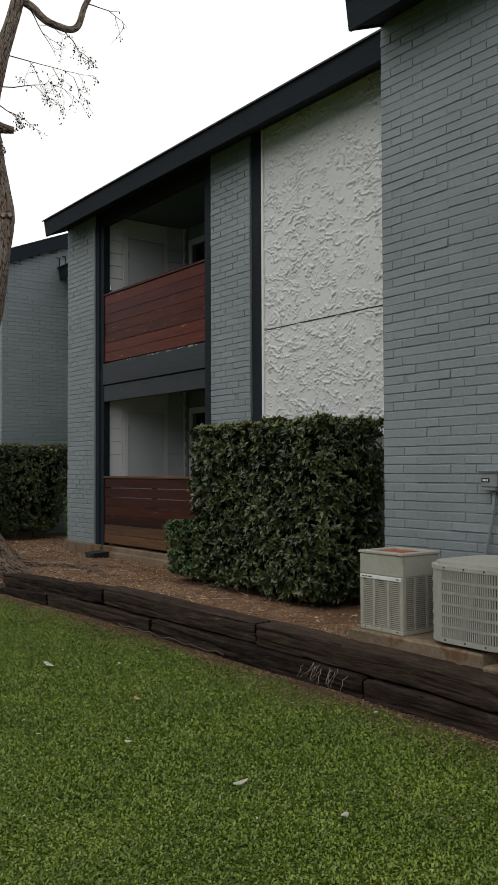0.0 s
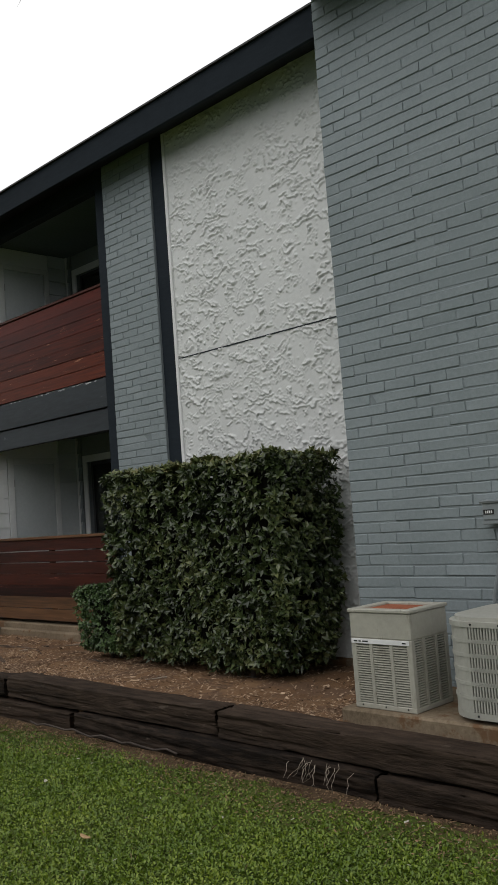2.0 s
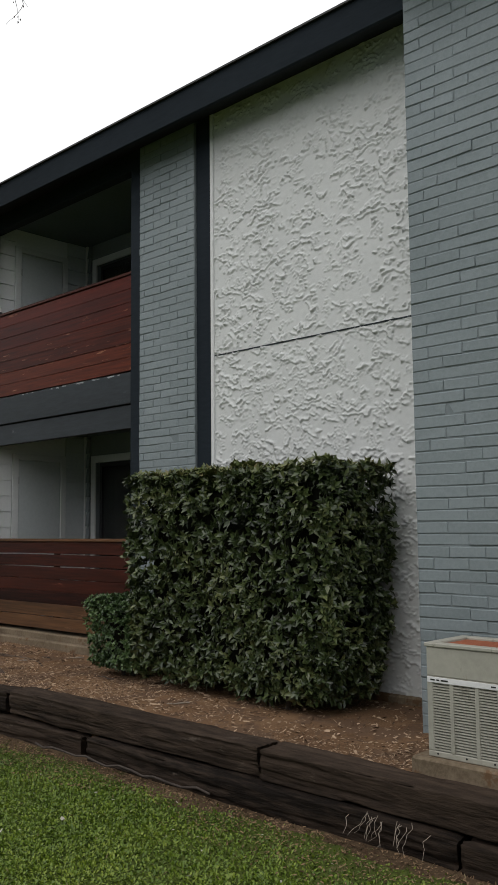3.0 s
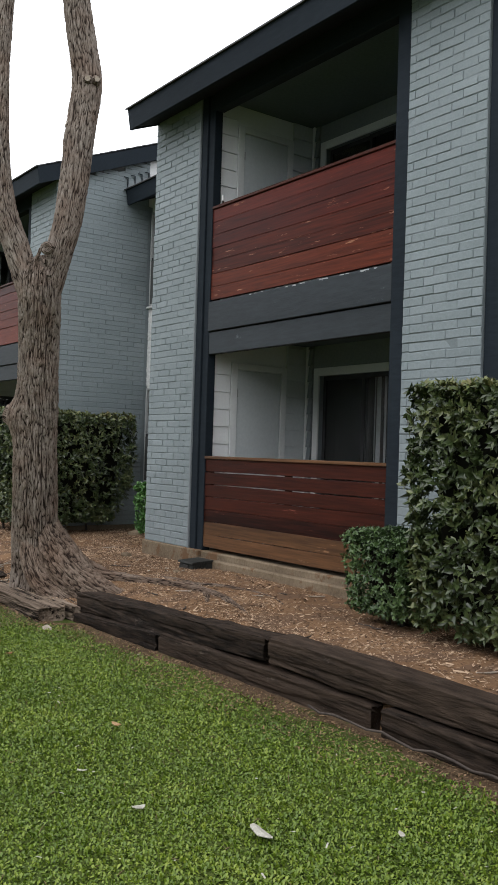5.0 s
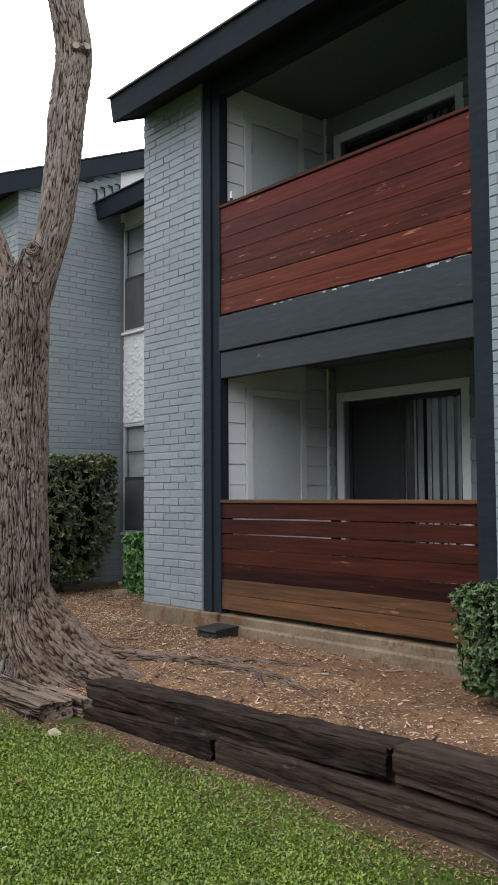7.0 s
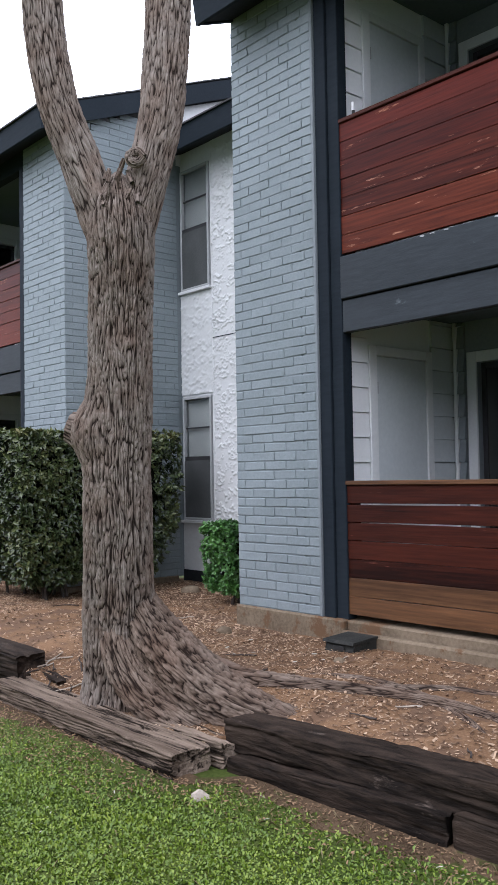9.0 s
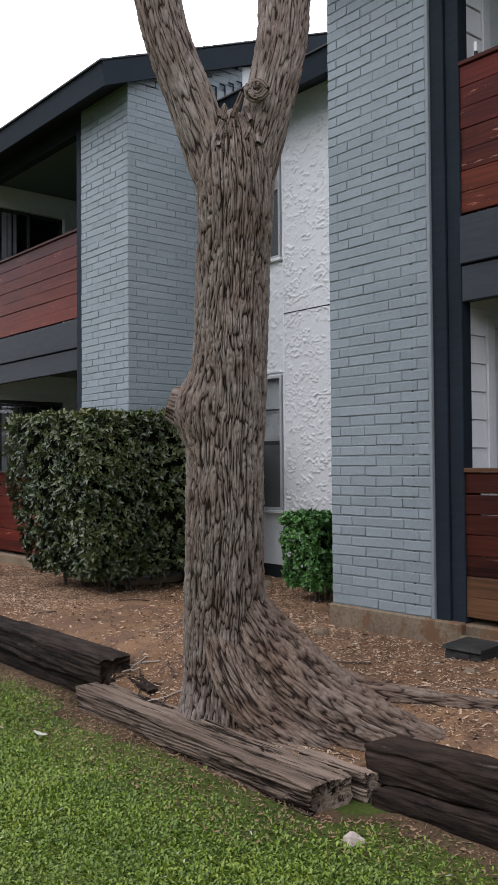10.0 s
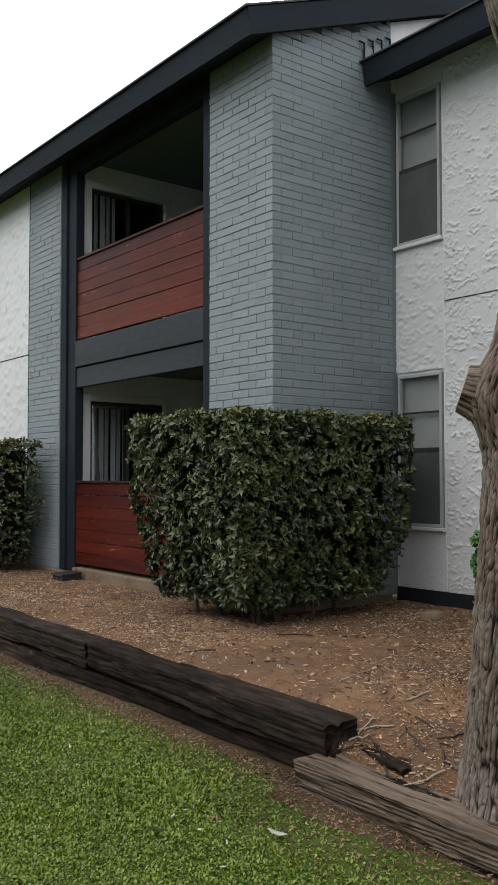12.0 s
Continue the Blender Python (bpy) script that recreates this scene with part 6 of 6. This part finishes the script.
def blades(n, area, seed, tall, wide, mat, name, label, keep):
    g = np.random.default_rng(seed)
    x = g.uniform(area[0], area[1], n)
    y = g.uniform(area[2], area[3], n)
    k = keep(x, y, g)
    x, y = x[k], y[k]
    n = len(x)
    z = lawn_z(x, y)
    L = tall * g.uniform(0.5, 1.2, n) * (0.45 + 0.6 * fbm(x * 1.5, y * 1.5, 0, seed + 4, 3) + 0.55 * fbm(x * 22, y * 22, 0, seed + 6, 2))
    a, lean = g.uniform(0, 2 * np.pi, n), np.clip(g.normal(0.85, 0.4, n), 0.05, 1.5)
    d = np.stack([np.cos(a) * np.sin(lean), np.sin(a) * np.sin(lean), np.cos(lean)], -1)
    s = np.stack([-np.sin(a), np.cos(a), 0 * a], -1) * (wide * g.uniform(0.7, 1.3, n))[:, None]
    b = np.stack([x, y, z - 0.004], -1)
    m = b + d * (L * 0.6)[:, None]
    t = b + d * L[:, None] - np.array([0, 0, 1.0]) * (L * 0.2)[:, None]
    V = np.stack([b, m + s * 0.5, t, m - s * 0.5], 1).reshape(-1, 3)
    q = np.arange(n)[:, None, None] * 4
    T = (q + np.array([[0, 1, 2], [0, 2, 3]])[None]).reshape(-1, 3)
    tagged(new(name, array_mesh(name, V, T, mat)), label, "grass", kind="stuff")


edge = lambda y: np.interp(y, [0, 4, 8, 10.6, 10.8, 13.0, 13.1, 22], [4.03, 4.06, 4.1, 4.02, 3.79, 3.82, 3.95, 4.0])
seen = lambda x, y: (y > 0.75 * x - 0.3) & (x > 0.85 + np.interp(y - 3.0, [0, 2.1, 4.6, 7.3, 9.8], [0, 0.5, 0.86, 1.17, 1.1]))
bare = lambda x, y: fbm(x * 1.3, y * 1.3, 0, 61, 4)
blades(860000, (0.7, 4.1, 1.2, 19.0), 91, 0.027, 0.0105, GRASS, "grass", "short green lawn of mixed grass and clover",
       lambda x, y, g: (x < edge(y)) & seen(x, y) & (g.random(len(x)) < np.clip((edge(y) - x - 0.02) / (0.12 + 0.75 * fbm(x * 1.1, y * 0.8, 0, 44, 3)), 0.06, 1)) & (g.random(len(x)) < np.clip((bare(x, y) - 0.25) * 7, 0.75, 1)))
blades(26000, (0.7, 4.1, 1.2, 19.0), 92, 0.05, 0.004, STRAW, "dry_grass", "dry straw-coloured grass at the lawn's edge",
       lambda x, y, g: (x < edge(y)) & seen(x, y) & (g.random(len(x)) < np.clip(1.1 - (edge(y) - x) / 0.5, 0.1, 1)))


ey, ew = np.meshgrid(np.arange(1.5, 21.5, 0.06), np.linspace(0, 1, 10), indexing="ij")
bare_width = 0.06 + 0.55 * np.clip(fbm(ey * 1.1, ey * 0, 0, 45, 4) - 0.32, 0, 1)
ex = edge(ey) + 0.1 - (0.1 + bare_width) * ew
ez = lawn_z(ex, ey) + 0.008 - 0.02 * ew ** 2 + 0.012 * (fbm(ex * 14, ey * 14, 0, 46, 3) - 0.5)
tagged(new("soil_edge", array_mesh("soil_edge", np.stack([ex, ey, ez], -1).reshape(-1, 3), grid_faces(*ex.shape), EDGESOIL, True)),
       "bare brown soil strip where the lawn meets the timbers", "soil", kind="structure")


def chips(n, seed, size, name, label, keep, zf, mat=CHIP, across=(3.7, 7.4)):
    g = np.random.default_rng(seed)
    x, y = g.uniform(*across, n), g.uniform(2.0, 22.0, n)
    k = keep(x, y, g)
    x, y = x[k], y[k]
    n = len(x)
    a = g.uniform(0, 2 * np.pi, n)
    L, W = size * g.uniform(0.4, 1.5, n), size * g.uniform(0.2, 0.5, n)
    u = np.stack([np.cos(a), np.sin(a), g.normal(0, 0.25, n)], -1) * L[:, None] * 0.5
    v = np.stack([-np.sin(a), np.cos(a), g.normal(0, 0.35, n)], -1) * W[:, None] * 0.5
    c = np.stack([x, y, zf(x, y) + 0.004 + np.abs(g.normal(0, 0.003, n))], -1)
    h = np.array([0, 0, 1.0]) * (W * 0.35)[:, None]
    V = np.stack([c - u - v, c + u - v * 0.6, c + u * 0.9 + v, c - u * 0.8 + v * 0.8, c + h], 1).reshape(-1, 3)
    q = np.arange(n)[:, None, None] * 5
    T = (q + np.array([[0, 1, 4], [1, 2, 4], [2, 3, 4], [3, 0, 4]])[None]).reshape(-1, 3)
    tagged(new(name, array_mesh(name, V, T, mat)), label, "mulch", kind="stuff")


on_bed = lambda x, y: (x > bed_edge(y) + np.where((y > 10.8) & (y < 13.0), 0.0, 0.12)) & ((x < 5.85) | ((y > 12.95) & (y < 15.6) & (x < 7.4))) & ~((y < 5.2) & (x > 5.2))
chips(200000, 101, 0.0175, "mulch", "reddish bark mulch and leaf litter over the soil", lambda x, y, g: on_bed(x, y) & (g.random(len(x)) < np.clip((fbm(x * 0.9, y * 0.9, 0, 71, 4) - 0.3) * 3.0 + 0.15 * (y > 8.6), 0.12, 1)), bed_z)
chips(11000, 102, 0.036, "leaf_litter", "dry fallen leaves over the soil", lambda x, y, g: on_bed(x, y), bed_z, CHIP)
chips(52000, 103, 0.017, "lawn_litter", "bits of bark and dry leaves along the lawn's edge", lambda x, y, g: (x < edge(y) + 0.03) & (x > edge(y) - 0.04 - (0.12 + 0.6 * fbm(x * 1.1, y * 0.8, 0, 44, 3)) * g.random(len(x)) ** 1.6), lambda x, y: lawn_z(x, y) + 0.006, EDGECHIP, (3.3, 4.2))

chips(420, 104, 0.02, "pale_leaf_bits", "tiny pale dry leaves scattered over the lawn", lambda x, y, g: x < edge(y) - 0.1, lambda x, y: lawn_z(x, y) + 0.022, PAPER, (0.9, 4.0))
chips(900, 105, 0.035, "pale_chips", "pale stone chips and dry bark by the brick column", lambda x, y, g: (np.hypot((x - 5.35) / 0.45, (y - 11.75) / 0.75) < g.random(len(x))), lambda x, y: bed_z(x, y) + 0.004, PAPER, (4.8, 5.85))

# ---------------------------------------------------------------- bricks
lay_bricks(column, WALL, True, 11.922, 12.85, 0.405, lambda u: 5.33, 201, 300, 0.15)
lay_bricks(column_two, WALL, True, 8.0, 8.798, 0.405, lambda u: 5.33, 202, 300, 0.2)
lay_bricks(near_wall, 5.24, True, 2.55, 5.215, 0.29, lambda u: 5.24, 203, 320)
lay_bricks(far_column, WALL, True, 15.668, 16.618, 0.31, lambda u: 5.3, 204, 300, 0.2)
lay_bricks(side_wall, 15.6765, False, 5.915, 7.43, 0.31, lambda u: 5.24 + 0.4 * (u - 5.65), 205, 320, 0.5)
lay_bricks(far_column_two, WALL, True, 19.80, 20.71, 0.31, lambda u: 5.3, 206, 0)
